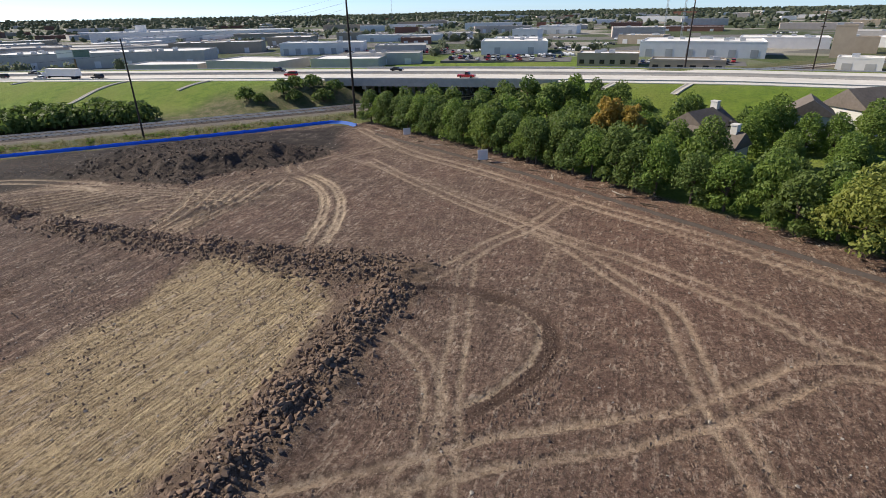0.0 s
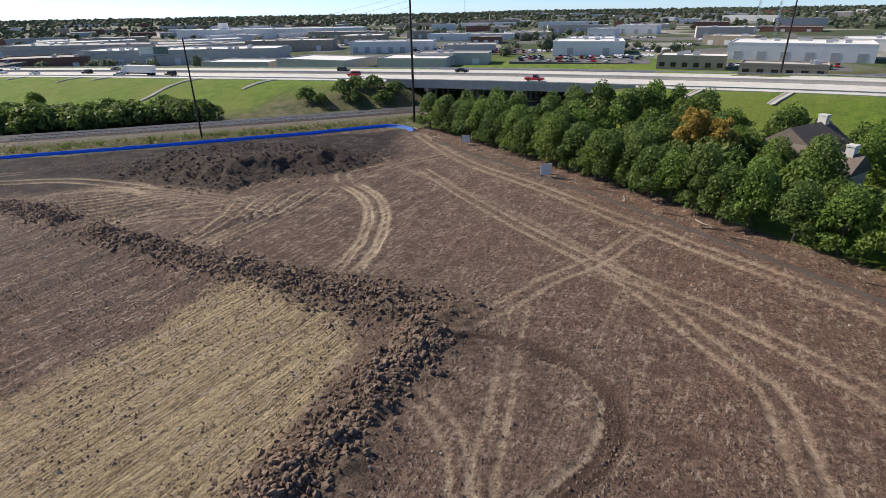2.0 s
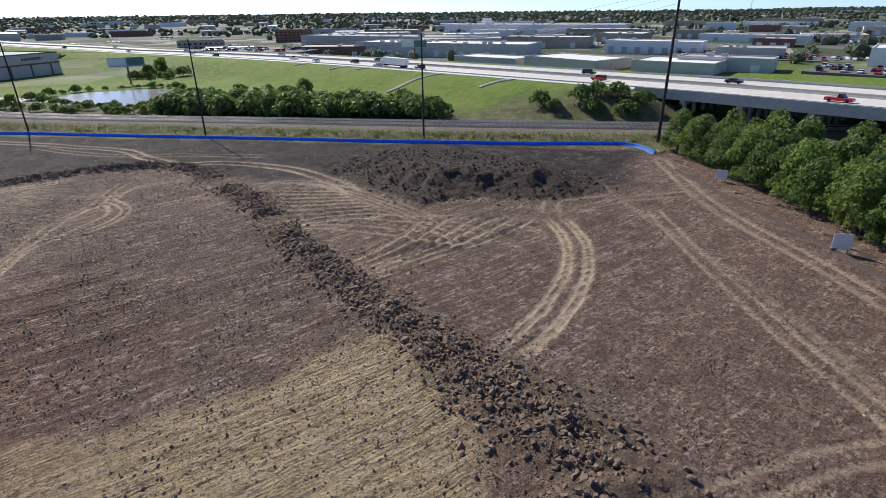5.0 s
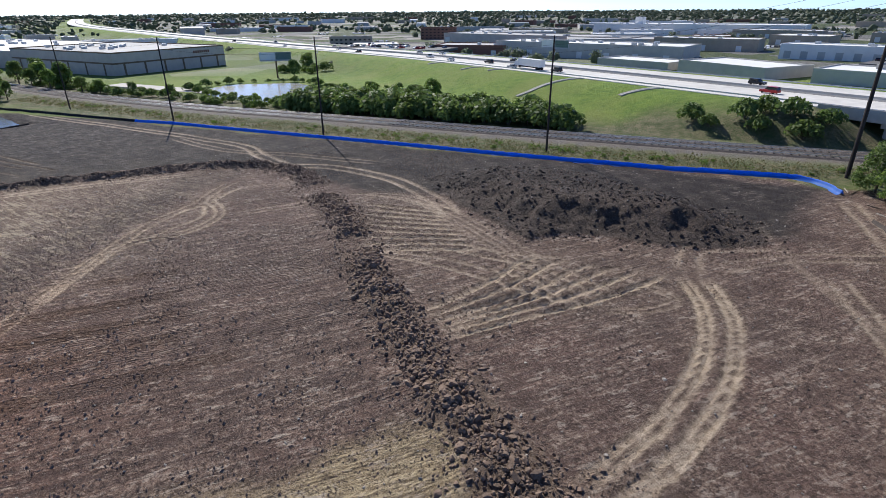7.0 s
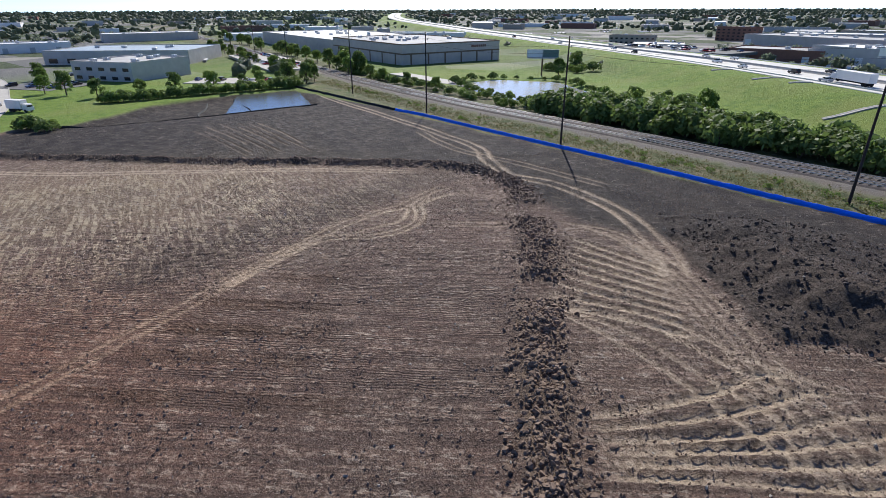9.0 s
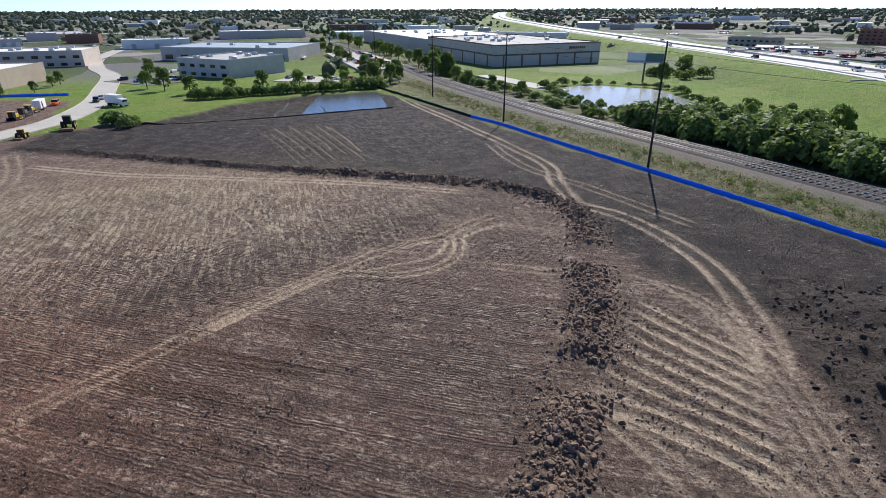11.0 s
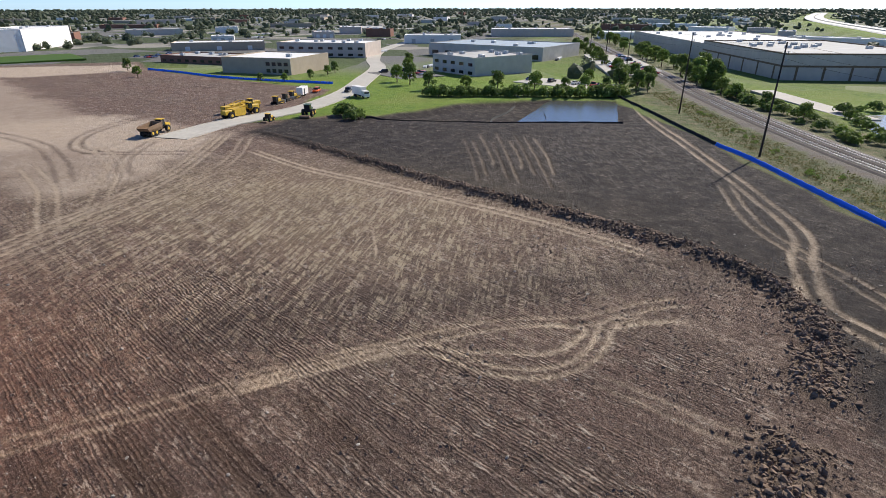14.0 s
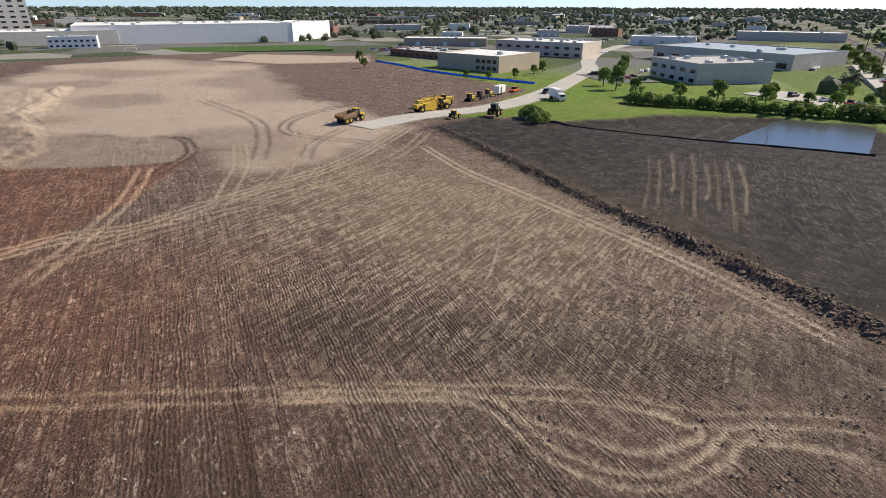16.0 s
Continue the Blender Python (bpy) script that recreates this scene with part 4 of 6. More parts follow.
POLES = [(-475, 17), (-390, 37), (-303, 55), (-229, 77), (-176, 92.8), (-123.8, 111), (-72.4, 133.6), (-22.6, 151.5)]
for i, (x, y) in enumerate(POLES):
    utility_pole(x, y, 23.2 if i < 7 else 31.0, 0.24 if i < 7 else 0.36)
utility_pole(100, 226, 31, 0.36, True)
utility_pole(144, 214, 24, 0.28, True)
for k in range(3):
    cu = bpy.data.curves.new("overhead_wire", "CURVE")
    cu.dimensions, cu.bevel_depth = "3D", 0.018
    for (xa, ya), (xb, yb), ha, hb in [(POLES[i], POLES[i + 1], 23.2 if i < 7 else 31, 23.2 if i + 1 < 7 else 31.0) for i in range(2, len(POLES) - 1)]:
        za, zb = lay(xa, ya) + ha - 0.3 - 1.5 * k, lay(xb, yb) + hb - 0.3 - 1.5 * k
        s = cu.splines.new("POLY")
        s.points.add(12)
        for j in range(13):
            f = j / 12
            s.points[j].co = (xa + (xb - xa) * f - 0.25, ya + (yb - ya) * f + 0.7, za + (zb - za) * f - 1.1 * 4 * f * (1 - f), 1)
    cu.materials.append(M_POLE)
    tagged(new("overhead_wire", cu), "thin sagging overhead wire strung between the poles", "wire", "overhead wires")


# ---- plants ----
def leaves(n, blobs, size, seed, squash=1.0):
    """Leaf sprays spread over the skin of some blobs (x, y, z, r)."""
    r = np.random.default_rng(seed)
    w = np.array([b[3] ** 2 for b in blobs])
    pick = r.choice(len(blobs), n, p=w / w.sum())
    B = np.array(blobs)[pick]
    d = r.normal(size=(n, 3))
    d /= np.linalg.norm(d, axis=1)[:, None]
    d[:, 2] = np.where(d[:, 2] < -0.35, -d[:, 2], d[:, 2])
    rad = B[:, 3] * (0.62 + 0.42 * r.random(n) ** 0.6)
    c = B[:, :3] + d * rad[:, None] * np.array([1, 1, squash])
    nrm = d + 0.7 * r.normal(size=(n, 3))
    nrm /= np.linalg.norm(nrm, axis=1)[:, None]
    t = np.cross(nrm, r.normal(size=(n, 3)))
    t /= np.linalg.norm(t, axis=1)[:, None]
    b = np.cross(nrm, t)
    s = (size * (0.6 + 0.8 * r.random(n)))[:, None]
    v = np.stack([c - t * s, c - b * s * 0.55 + nrm * s * 0.12, c + t * s, c + b * s * 0.55 - nrm * s * 0.1], 1).reshape(-1, 3)
    f = np.arange(4 * n).reshape(-1, 4)
    return v, f.tolist()


def tree_mould(h, r, n, size, seed, leaf, low=0.22):
    """A tree at the origin: trunk with limbs, and a crown with an uneven outline."""
    q = np.random.default_rng(seed)
    ob = thing("tree", "", "tree")
    bm = rod(bmesh.new(), (0, 0, -0.3), (0.1, 0, h * 0.45), 0.16 + h * 0.011, 0.10 + h * 0.006, 7)
    blobs = [(0, 0, h * 0.56, r * 0.72), (0, 0, h * 0.78, r * 0.5)]
    for k in range(30):
        a, f = k * 2.4 + q.random(), q.random()
        z = h * (low + 0.12 + 0.62 * f)
        rr = r * (0.80 - 0.55 * abs(f - 0.3)) * (0.75 + 0.3 * q.random())
        e = (rr * math.cos(a), rr * math.sin(a), z)
        if k < 7:
            rod(bm, (0.05, 0, h * 0.3), (e[0] * 0.8, e[1] * 0.8, z), 0.09, 0.03, 5)
        blobs.append((*e, r * (0.20 + 0.16 * q.random())))
    part("trunk", bm, M_BARK, ob)
    part("crown", leaves(n, blobs, size, seed), leaf, ob)
    return ob


def plant_copies(mould, spots, label, group, category="tree"):
    for x, y, s in spots:
        c = copy_thing(mould, pose(x, y, lay(x, y), 0, 0, rng.random() * 360))
        c.scale = (s, s, s * (0.92 + 0.16 * rng.random()))
        tagged(c, label, category, group)


def discard(ob):
    for o in list(ob.children_recursive) + [ob]:
        bpy.data.objects.remove(o)


moulds = [tree_mould(9.5, 4.2, 4300, 0.24, 11 + k, M_LEAF[0], -0.03) for k in range(3)]
fresh = [tree_mould(9.8, 4.3, 4300, 0.24, 31 + k, M_LEAF[1], -0.03) for k in range(2)]
gold = tree_mould(9.8, 4.6, 4600, 0.24, 41, M_LEAF[2], 0.0)
amber = tree_mould(9.0, 3.6, 2400, 0.33, 51, M_LEAF[3], 0.3)
ROW = spline([(-17, 146), (-2, 126), (14, 105.5), (28, 86), (41, 68), (52, 54), (66, 37), (78, 22)], 1.0)
d_row = np.linalg.norm(np.diff(ROW, axis=0), axis=1).cumsum()
s_at = 0.0
spots = {0: [], 1: [], 2: [], 3: [], 4: []}
i_t = 0
while s_at < d_row[-1]:
    p = ROW[int(np.searchsorted(d_row, s_at))]
    near = smooth(60, 100, s_at)
    kind = [0, 3, 1, 0, 2, 4, 0, 1, 3, 2, 4, 3][i_t % 12]
    spots[kind].append((p[0] + rng.normal() * 0.6, p[1] + rng.normal() * 0.6, 0.80 + 0.16 * rng.random() + 0.04 * near))
    s_at += 3.5 + 1.3 * rng.random() + 0.6 * near
    i_t += 1
for k in range(3):
    plant_copies(moulds[k], spots[k], "leafy dark green tree in the row along the site edge", "tree row")
for k in range(2):
    plant_copies(fresh[k], spots[3 + k], "leafy fresh green tree in the row along the site edge", "tree row")
plant_copies(gold, [(47.5, 55, 1.05), (55, 45, 0.95), (11, 109, 0.62)], "yellow-green tree standing out in the row", "tree row")
plant_copies(amber, [(33, 104, 1.0), (36.5, 101, 0.9)], "tree turning orange behind the row", "turning trees")
back = []
for k in range(260):
    s = rng.random() * d_row[-1]
    p = ROW[int(np.searchsorted(d_row, s)) % len(ROW)]
    far_half = s > 0.5 * d_row[-1]
    if far_half and k % 3:
        continue
    off = 6 + (18 if far_half else 42) * rng.random() ** 1.2
    x, y = p[0] + 0.81 * off, p[1] + 0.59 * off
    if any(math.hypot(x - a, y - b) < 9 for a, b in ((53, 108), (48, 93.5), (74, 108), (89, 111))):
        continue
    if side(HWY, np.array([x]), np.array([y]))[0][0] > -14 or abs(side(RAIL, np.array([x]), np.array([y]))[0][0]) < 8:
        continue
    back.append((x, y, 0.55 + 0.34 * rng.random()))
light = [tree_mould(9.5, 4.4, 1000, 0.44, 15 + k, M_LEAF[k % 2], -0.03) for k in range(3)]
for k in range(3):
    plant_copies(light[k], back[k::3], "dark green tree in the thicket behind the row", "thicket trees")
plant_copies(fresh[0], [(43, 96, 0.85), (45, 88, 0.95), (40, 104, 0.8), (57, 98, 0.8), (61, 101, 0.95), (65, 103, 1.1), (68, 98, 0.8), (72, 96, 0.8), (80, 98, 0.8), (84, 103, 0.9), (92, 100, 0.8), (56, 84, 0.75), (62, 78, 0.8), (66, 84, 0.8), (70, 72, 0.8), (76, 80, 0.75), (78, 66, 0.8), (98, 104, 0.9), (60, 90, 0.7)], "tall leafy tree among the houses", "garden trees")

bush_a = thing("bush", "", "bush")
part("foliage", leaves(430, [(0, 0, 0.9, 1.2), (0.9, 0.3, 0.7, 0.9), (-0.8, 0.5, 0.8, 0.95), (0.2, -0.9, 0.6, 0.8)], 0.24, 71), M_LEAF[0], bush_a)
part("stem", rod(rod(bmesh.new(), (0, 0, -0.2), (0.3, 0.1, 0.9), 0.05), (0, 0, -0.2), (-0.4, 0.2, 0.9), 0.05), M_BARK, bush_a)
bush_b = thing("bush", "", "bush")
part("foliage", leaves(430, [(0, 0, 0.8, 1.1), (1.0, -0.3, 0.6, 0.8), (-0.7, 0.6, 1.2, 0.7), (0.2, 0.9, 0.5, 0.8)], 0.24, 72), M_LEAF[1], bush_b)
part("stem", rod(rod(bmesh.new(), (0, 0, -0.2), (0.3, 0.1, 0.9), 0.05), (0, 0, -0.2), (-0.4, 0.2, 0.9), 0.05), M_BARK, bush_b)


def beside_rail(x, off):
    i = int(np.argmin(np.abs(RAIL[:, 0] - x)))
    d = RAIL[min(i + 1, len(RAIL) - 1)] - RAIL[i - 1]
    d = d / np.linalg.norm(d)
    k = (x - RAIL[i, 0]) / d[0]
    return RAIL[i, 0] + d[0] * k - d[1] * off, RAIL[i, 1] + d[1] * k + d[0] * off


bs = []
for k in range(100):    # dark thicket at the foot of the embankment
    x = -164 + 86 * rng.random() ** 0.9
    o = 9 + 14 * rng.random()
    bs.append((*beside_rail(x, o), 1.9 + 1.5 * rng.random()))
for x, y in ((-60, 172), (-54, 170), (-49, 174), (-44, 171), (-40, 176), (-36, 172), (-33, 177), (-46, 178)):
    bs.append((x + rng.random(), y + rng.random(), 1.3 + 0.8 * rng.random()))
plant_copies(bush_a, bs, "dense dark green bush at the foot of the embankment", "embankment thicket", "bush")
bs = []
for k in range(60):    # scrub between rail and pond
    x = -330 + 165 * rng.random()
    bs.append((*beside_rail(x, 9 + 9 * rng.random()), 0.9 + 0.9 * rng.random()))
pl = spline(POND + POND[:1], 2.5)
pc = pl.mean(0)
for p in pl[::2]:
    q = pc + (p - pc) * (1.08 + 0.06 * rng.random())
    bs.append((q[0], q[1], 0.7 + 0.9 * rng.random()))
for k in range(26):
    bs.append((-150 - 40 * rng.random(), 155 + 30 * rng.random(), 1.0 + 0.9 * rng.random()))
for k in range(14):
    bs.append((-262 - 40 * rng.random(), 188 + 22 * rng.random(), 1.4 + 1.2 * rng.random()))
plant_copies(bush_a, bs[::2], "dark green scrub bush near the pond", "pond scrub", "bush")
plant_copies(bush_b, bs[1::2], "light green scrub bush near the pond", "pond scrub", "bush")
bs = [(*beside_rail(-262 + 245 * rng.random(), -9.5 - 5 * rng.random()), 0.28 + 0.35 * rng.random()) for k in range(80)]
bs = [b for b in bs if inside(SITE, np.array([b[0]]), np.array([b[1]]))[0] < -2.5]
vw = []
for x, y, k in bs:
    vw += [(x + 1.1 * k * rng.normal(), y + 0.7 * k * rng.normal(), lay(x, y) + 0.5 * k, 0.9 * k) for q in range(3)]
ob = part("verge_shrubs", leaves(11000, vw, 0.13, 73), M_LEAF[1])
tagged(ob, "small green shrubs on the verge between track and fence", "bush", kind="stuff")
bs = [(-190 + 5 * rng.normal(), -14 + 3 * rng.normal(), 1.3 + 0.6 * rng.random()) for k in range(6)]
for k in range(46):
    f = k / 45
    bs.append((-236 - 26 * f + 4 * rng.random(), -10 + 68 * f, 1.1 + 1.2 * rng.random()))
plant_copies(bush_a, bs[::2], "dark bush on the bank of the detention basin", "basin bushes", "bush")
plant_copies(bush_b, bs[1::2], "green bush on the bank of the detention basin", "basin bushes", "bush")
mid = tree_mould(8.5, 3.2, 1200, 0.38, 61, M_LEAF[0], 0.1)
mid2 = tree_mould(8.0, 3.3, 1200, 0.38, 62, M_LEAF[1], 0.15)
ms = [(-250, -16, .9), (-255, -2, .8), (-258, 10, 1.0), (-262, 24, 0.9), (-268, 35, 0.7), (-272, 42, 0.8), (-276, 50, 0.7), (-284, 20, 0.8), (-290, 55, 0.9), (-298, 40, 0.8), (-330, -62, 1.0), (-316, -56, 0.9),
      (-262, -30, 1.1), (-270, -40, 1.0), (-242, -92, .55), (-248, -84, .5), (-262, -80, .6), (-238, -160, .7), (-258, -190, .8), (-282, -84, .6), (-292, -86, .7), (-300, 84, 1.1), (-318, 80, 1.0), (-282, 92, 0.9), (-340, 78, 1.3), (-270, 96, 0.8),
      (-250, 103, .7), (-228, 110, .7), (-256, 178, 1.1), (-290, 205, 1.2), (-300, 212, 1.1), (-150, 172, .9), (-152, 176, .7)]
for k in range(34):
    x = -300 - 420 * rng.random()
    ms.append((*beside_rail(x, 10 + 10 * rng.random()), 0.8 + 0.6 * rng.random()))
for k in range(30):
    x = -275 - 300 * rng.random()
    ms.append((*beside_rail(x, -13 - 14 * rng.random()), 0.6 + 0.5 * rng.random()))
plant_copies(mid, ms[::2], "dark green tree on the grass beyond the site", "lawn trees")
plant_copies(mid2, ms[1::2], "light green tree on the grass beyond the site", "lawn trees")
for o in moulds + fresh + light + [gold, amber, bush_a, bush_b, mid, mid2]:
    discard(o)


# ---- loose earth, stones, weeds ----
def lumps(centres, sizes, seed):
    q = np.random.default_rng(seed)
    t = (1 + 5 ** 0.5) / 2
    iv = np.array([(-1, t, 0), (1, t, 0), (-1, -t, 0), (1, -t, 0), (0, -1, t), (0, 1, t), (0, -1, -t), (0, 1, -t), (t, 0, -1), (t, 0, 1), (-t, 0, -1), (-t, 0, 1)]) / 1.9
    fi = np.array([(0, 11, 5), (0, 5, 1), (0, 1, 7), (0, 7, 10), (0, 10, 11), (1, 5, 9), (5, 11, 4), (11, 10, 2), (10, 7, 6), (7, 1, 8), (3, 9, 4), (3, 4, 2), (3, 2, 6), (3, 6, 8), (3, 8, 9), (4, 9, 5), (2, 4, 11), (6, 2, 10), (8, 6, 7), (9, 8, 1)])
    n = len(centres)
    v = iv[None] * (0.5 + 0.9 * q.random((n, 12, 1))) * (np.array(sizes)[:, None, None]) * (0.45 + 0.95 * q.random((n, 1, 3))) * np.array([1, 1, 0.85])
    a = q.random(n) * 6.28
    c, s = np.cos(a)[:, None], np.sin(a)[:, None]
    v = np.stack([v[:, :, 0] * c - v[:, :, 1] * s, v[:, :, 0] * s + v[:, :, 1] * c, v[:, :, 2]], 2) + np.array(centres)[:, None]
    f = (fi[None] + 12 * np.arange(n)[:, None, None]).reshape(-1, 3)
    return v.reshape(-1, 3), f.tolist()


cs, ss = [], []
for ln, n, w, skip in ((BERM, 13000, 1.9, 20), (BERM_B, 5200, 2.1, 0)):
    L = np.linalg.norm(np.diff(ln, axis=0), axis=1).cumsum()
    for k in range(n):
        s = skip + (L[-1] - skip) * rng.random() ** (0.62 if ln is BERM else 1)
        p = ln[int(np.searchsorted(L, s)) % len(ln)]
        ww = w * (1 + (0.9 * float(smooth(26, 4, L[-1] - s)) if ln is BERM else 0))
        x, y = p + rng.normal(size=2) * ww * 0.7
        if math.hypot(x + 60, y - 75.8) < 2.4 or math.hypot(x + 84, y - 84.5) < 3.4:
            continue
        r = 0.06 + 0.24 * rng.random() ** 2.6
        cs.append((x, y, lay(x, y) + r * 0.2))
        ss.append(r)
heap_c, heap_s = [], []
PX, PY = -78 + 58 * rng.random(9000), 86 + 38 * rng.random(9000)
heap = inside(PILE_FOOT, PX, PY) + 1.5 * rng.normal(size=9000) > 0
for x, y in zip(PX[heap][:2600], PY[heap][:2600]):
    r = 0.06 + 0.24 * rng.random() ** 3
    heap_c.append((x, y, lay(x, y) + r * 0.15))
    heap_s.append(r)
ob = part("heap_clods", lumps(heap_c, heap_s, 4), plain("dark_clod_earth", (0.060, 0.046, 0.038), 0.95, vary=0.4, grain=2.0, bump=0.05))
tagged(ob, "nearly black clods of topsoil on the spoil heap", "earth", kind="stuff")
ob = part("earth_clods", lumps(cs, ss, 5), M_CLOD)
tagged(ob, "loose dark clods of earth heaped along the berms", "earth", kind="stuff")
cs, ss = [], []
SX, SY = -125 + 185 * rng.random(6000), 5 + 130 * rng.random(6000)
ok = inside(SITE, SX, SY) > 1
for x, y in zip(SX[ok][:3600], SY[ok][:3600]):
    r = 0.035 + 0.11 * rng.random() ** 3
    cs.append((x, y, lay(x, y) + r * 0.25))
    ss.append(r)
ob = part("stones", lumps(cs, ss, 6), M_STONE)
tagged(ob, "scattered pale stones and crumbs on the bare earth", "stone", kind="stuff")
oc = np.array([(1, 0, 0), (-1, 0, 0), (0, 1, 0), (0, -1, 0), (0, 0, 1), (0, 0, -1)], float)
of_ = np.array([(0, 2, 4), (2, 1, 4), (1, 3, 4), (3, 0, 4), (2, 0, 5), (1, 2, 5), (3, 1, 5), (0, 3, 5)])
SX, SY = -118 + 170 * rng.random(70000), 10 + 110 * rng.random(70000)
ok = (inside(SITE, SX, SY) > 1) & (vnoise(SX, SY, 6, 31) + 0.3 * vnoise(SX, SY, 1.5, 32) > 0.55)
ang = rng.random(900) * 4.0 - 2.3
SX, SY = np.concatenate([SX[ok], 0.6 + (9 + 0.8 * rng.normal(size=900)) * np.cos(ang)]), np.concatenate([SY[ok], 39 + (9.4 + 0.8 * rng.normal(size=900)) * np.sin(ang)])
sz = 0.04 + 0.09 * rng.random(len(SX)) ** 2
cz = np.array([lay(x, y) for x, y in zip(SX, SY)]) + sz * 0.25
v = oc[None] * (0.6 + 0.8 * rng.random((len(SX), 6, 1))) * sz[:, None, None] * (0.6 + 0.8 * rng.random((len(SX), 1, 3))) + np.stack([SX, SY, cz], 1)[:, None]
ob = part("earth_crumbs", (v.reshape(-1, 3), (of_[None] + 6 * np.arange(len(SX))[:, None, None]).reshape(-1, 3).tolist()), plain("crumb_earth", (0.20, 0.145, 0.11), 0.95, vary=0.35, grain=0.7))
tagged(ob, "small crumbs of brown earth strewn over the graded ground", "earth", kind="stuff")
# rough weeds on the railway verge and under the tree row
wc, wn_ = [], []
for k in range(5200):
    if k % 3:
        x, y = beside_rail(-280 + 262 * rng.random(), -7.5 - 9 * rng.random())
    else:
        p = ROW[int(rng.random() * (len(ROW) - 1))]
        x, y = p[0] - 0.81 * 2.6 + rng.normal() * 1.2, p[1] - 0.59 * 2.6 + rng.normal() * 1.2
    wc.append((x, y, lay(x, y) + 0.12, 0.35 + 0.3 * rng.random()))
wc = np.array(wc)
wc = wc[inside(SITE, wc[:, 0], wc[:, 1]) < -0.6]
ob = part("weeds", leaves(16000, wc, 0.16, 8), leaf_material("weed_leaf", (0.09, 0.10, 0.03), (0.23, 0.20, 0.09), (0.14, 0.13, 0.05)))
tagged(ob, "dry and green weeds on the verge", "weeds", kind="stuff")
# felled branches along the tree row
for k in range(26):
    s = rng.random() * 0.86
    p = ROW[int(s * (len(ROW) - 1))]
    x, y = p[0] - 0.81 * 4.6 + rng.normal() * 0.5, p[1] - 0.59 * 4.6 + rng.normal() * 0.5
    ln_ = 1.2 + 2.4 * rng.random()
    bm = rod(bmesh.new(), (-ln_ / 2, 0, 0), (ln_ / 2, 0.1, 0.05), 0.10, 0.05, 6)
    rod(bm, (0, 0, 0), (ln_ * 0.3, 0.35, 0.2), 0.05, 0.02, 5)
    ob = part("branch", bm, M_STONE if k % 3 == 0 else M_BARK)
    ob.matrix_basis = pose(x, y, lay(x, y) + 0.08, 0, 0, -53 + 25 * rng.normal())
    tagged(ob, "bare fallen branch lying along the fence" if k % 3 else "pale barkless branch lying along the fence", "branch", "fallen branches")
# pale boards standing at the edge
for x, y, w, h in ((-7.1, 126.2, 1.7, 2.0), (8.6, 101.2, 2.0, 2.4)):
    ob = thing("notice_board", "weathered pale board on two posts at the tree row", "sign", pose(x, y, lay(x, y), 0, 0, 12), "notice boards")
    part("panel", boxes((-w / 2, w / 2, -0.03, 0.03, 0.45, h), bevel=0.01), M_WHITE, ob)
    for sx in (-1, 1):
        part("post", boxes((sx * w * 0.4 - 0.05, sx * w * 0.4 + 0.05, 0.035, 0.13, -0.2, h * 0.95)), M_BARK, ob)


# ---- buildings ----
def building(label, x, y, w, d, h, rot, wall, roof, category="building", doors=0, windows=0, floors=1, units=3, band=None, name="building", group=""):
    """A flat-roofed block: w along its front, d deep, front at local y = -d/2."""
    z = float(base_z(np.array([x]), y)[0])
    ob = thing(name, label, category, pose(x, y, z, 0, 0, rot), group)
    body = part("wall", boxes((-w / 2, w / 2, -d / 2, d / 2, -1.0, h)), wall, ob)
    t = 0.35
    part("parapet", boxes((-w / 2 - .05, w / 2 + .05, -d / 2 - .05, -d / 2 + t, h, h + 0.7), (-w / 2 - .05, w / 2 + .05, d / 2 - t, d / 2 + .05, h, h + 0.7),
                          (-w / 2 - .05, -w / 2 + t, -d / 2 + t, d / 2 - t, h, h + 0.7), (w / 2 - t, w / 2 + .05, -d / 2 + t, d / 2 - t, h, h + 0.7)), wall if band is None else band, ob)
    part("roof", boxes((-w / 2 + t, w / 2 - t, -d / 2 + t, d / 2 - t, h, h + 0.15)), roof, ob)
    if band is not None:
        part("wall_band", boxes((-w / 2 - .06, w / 2 + .06, -d / 2 - .06, d / 2 + .06, h * 0.55, h * 0.62)), band, ob)
    q = np.random.default_rng(int(abs(x) * 7 + abs(y)))
    for k in range(units):
        ux, uy = (q.random() - 0.5) * w * 0.8, (q.random() - 0.5) * d * 0.8
        part("rooftop_unit", boxes((ux - 1.4, ux + 1.4, uy - 1.0, uy + 1.0, h + 0.15, h + 1.6), bevel=0.08), M_GALV, ob)
    for k in range(doors):
        cx = -w / 2 + w * (k + 0.5) / doors
        part("loading_door", boxes((cx - 1.8, cx + 1.8, -d / 2 - 0.08, -d / 2 + 0.1, 0.2, min(4.2, h * 0.6))), M_ROOFG if wall is M_WHITE else M_WHITE, ob)
    for fl in range(floors if windows else 0):
        for k in range(windows):
            cx = -w / 2 + w * (k + 0.5) / windows
            z0 = 1.0 + fl * (h - 0.6) / floors
            part("window", boxes((cx - w / windows * 0.24, cx + w / windows * 0.24, -d / 2 - 0.06, -d / 2 + 0.1, z0, z0 + (h / floors) * 0.36)), M_GLASS, ob)
    return ob


def facing(x, y):
    """The turn that points a block's front at the middle of the site."""
    return math.degrees(math.atan2(y - 55, x + 30)) - 90 + 0.0


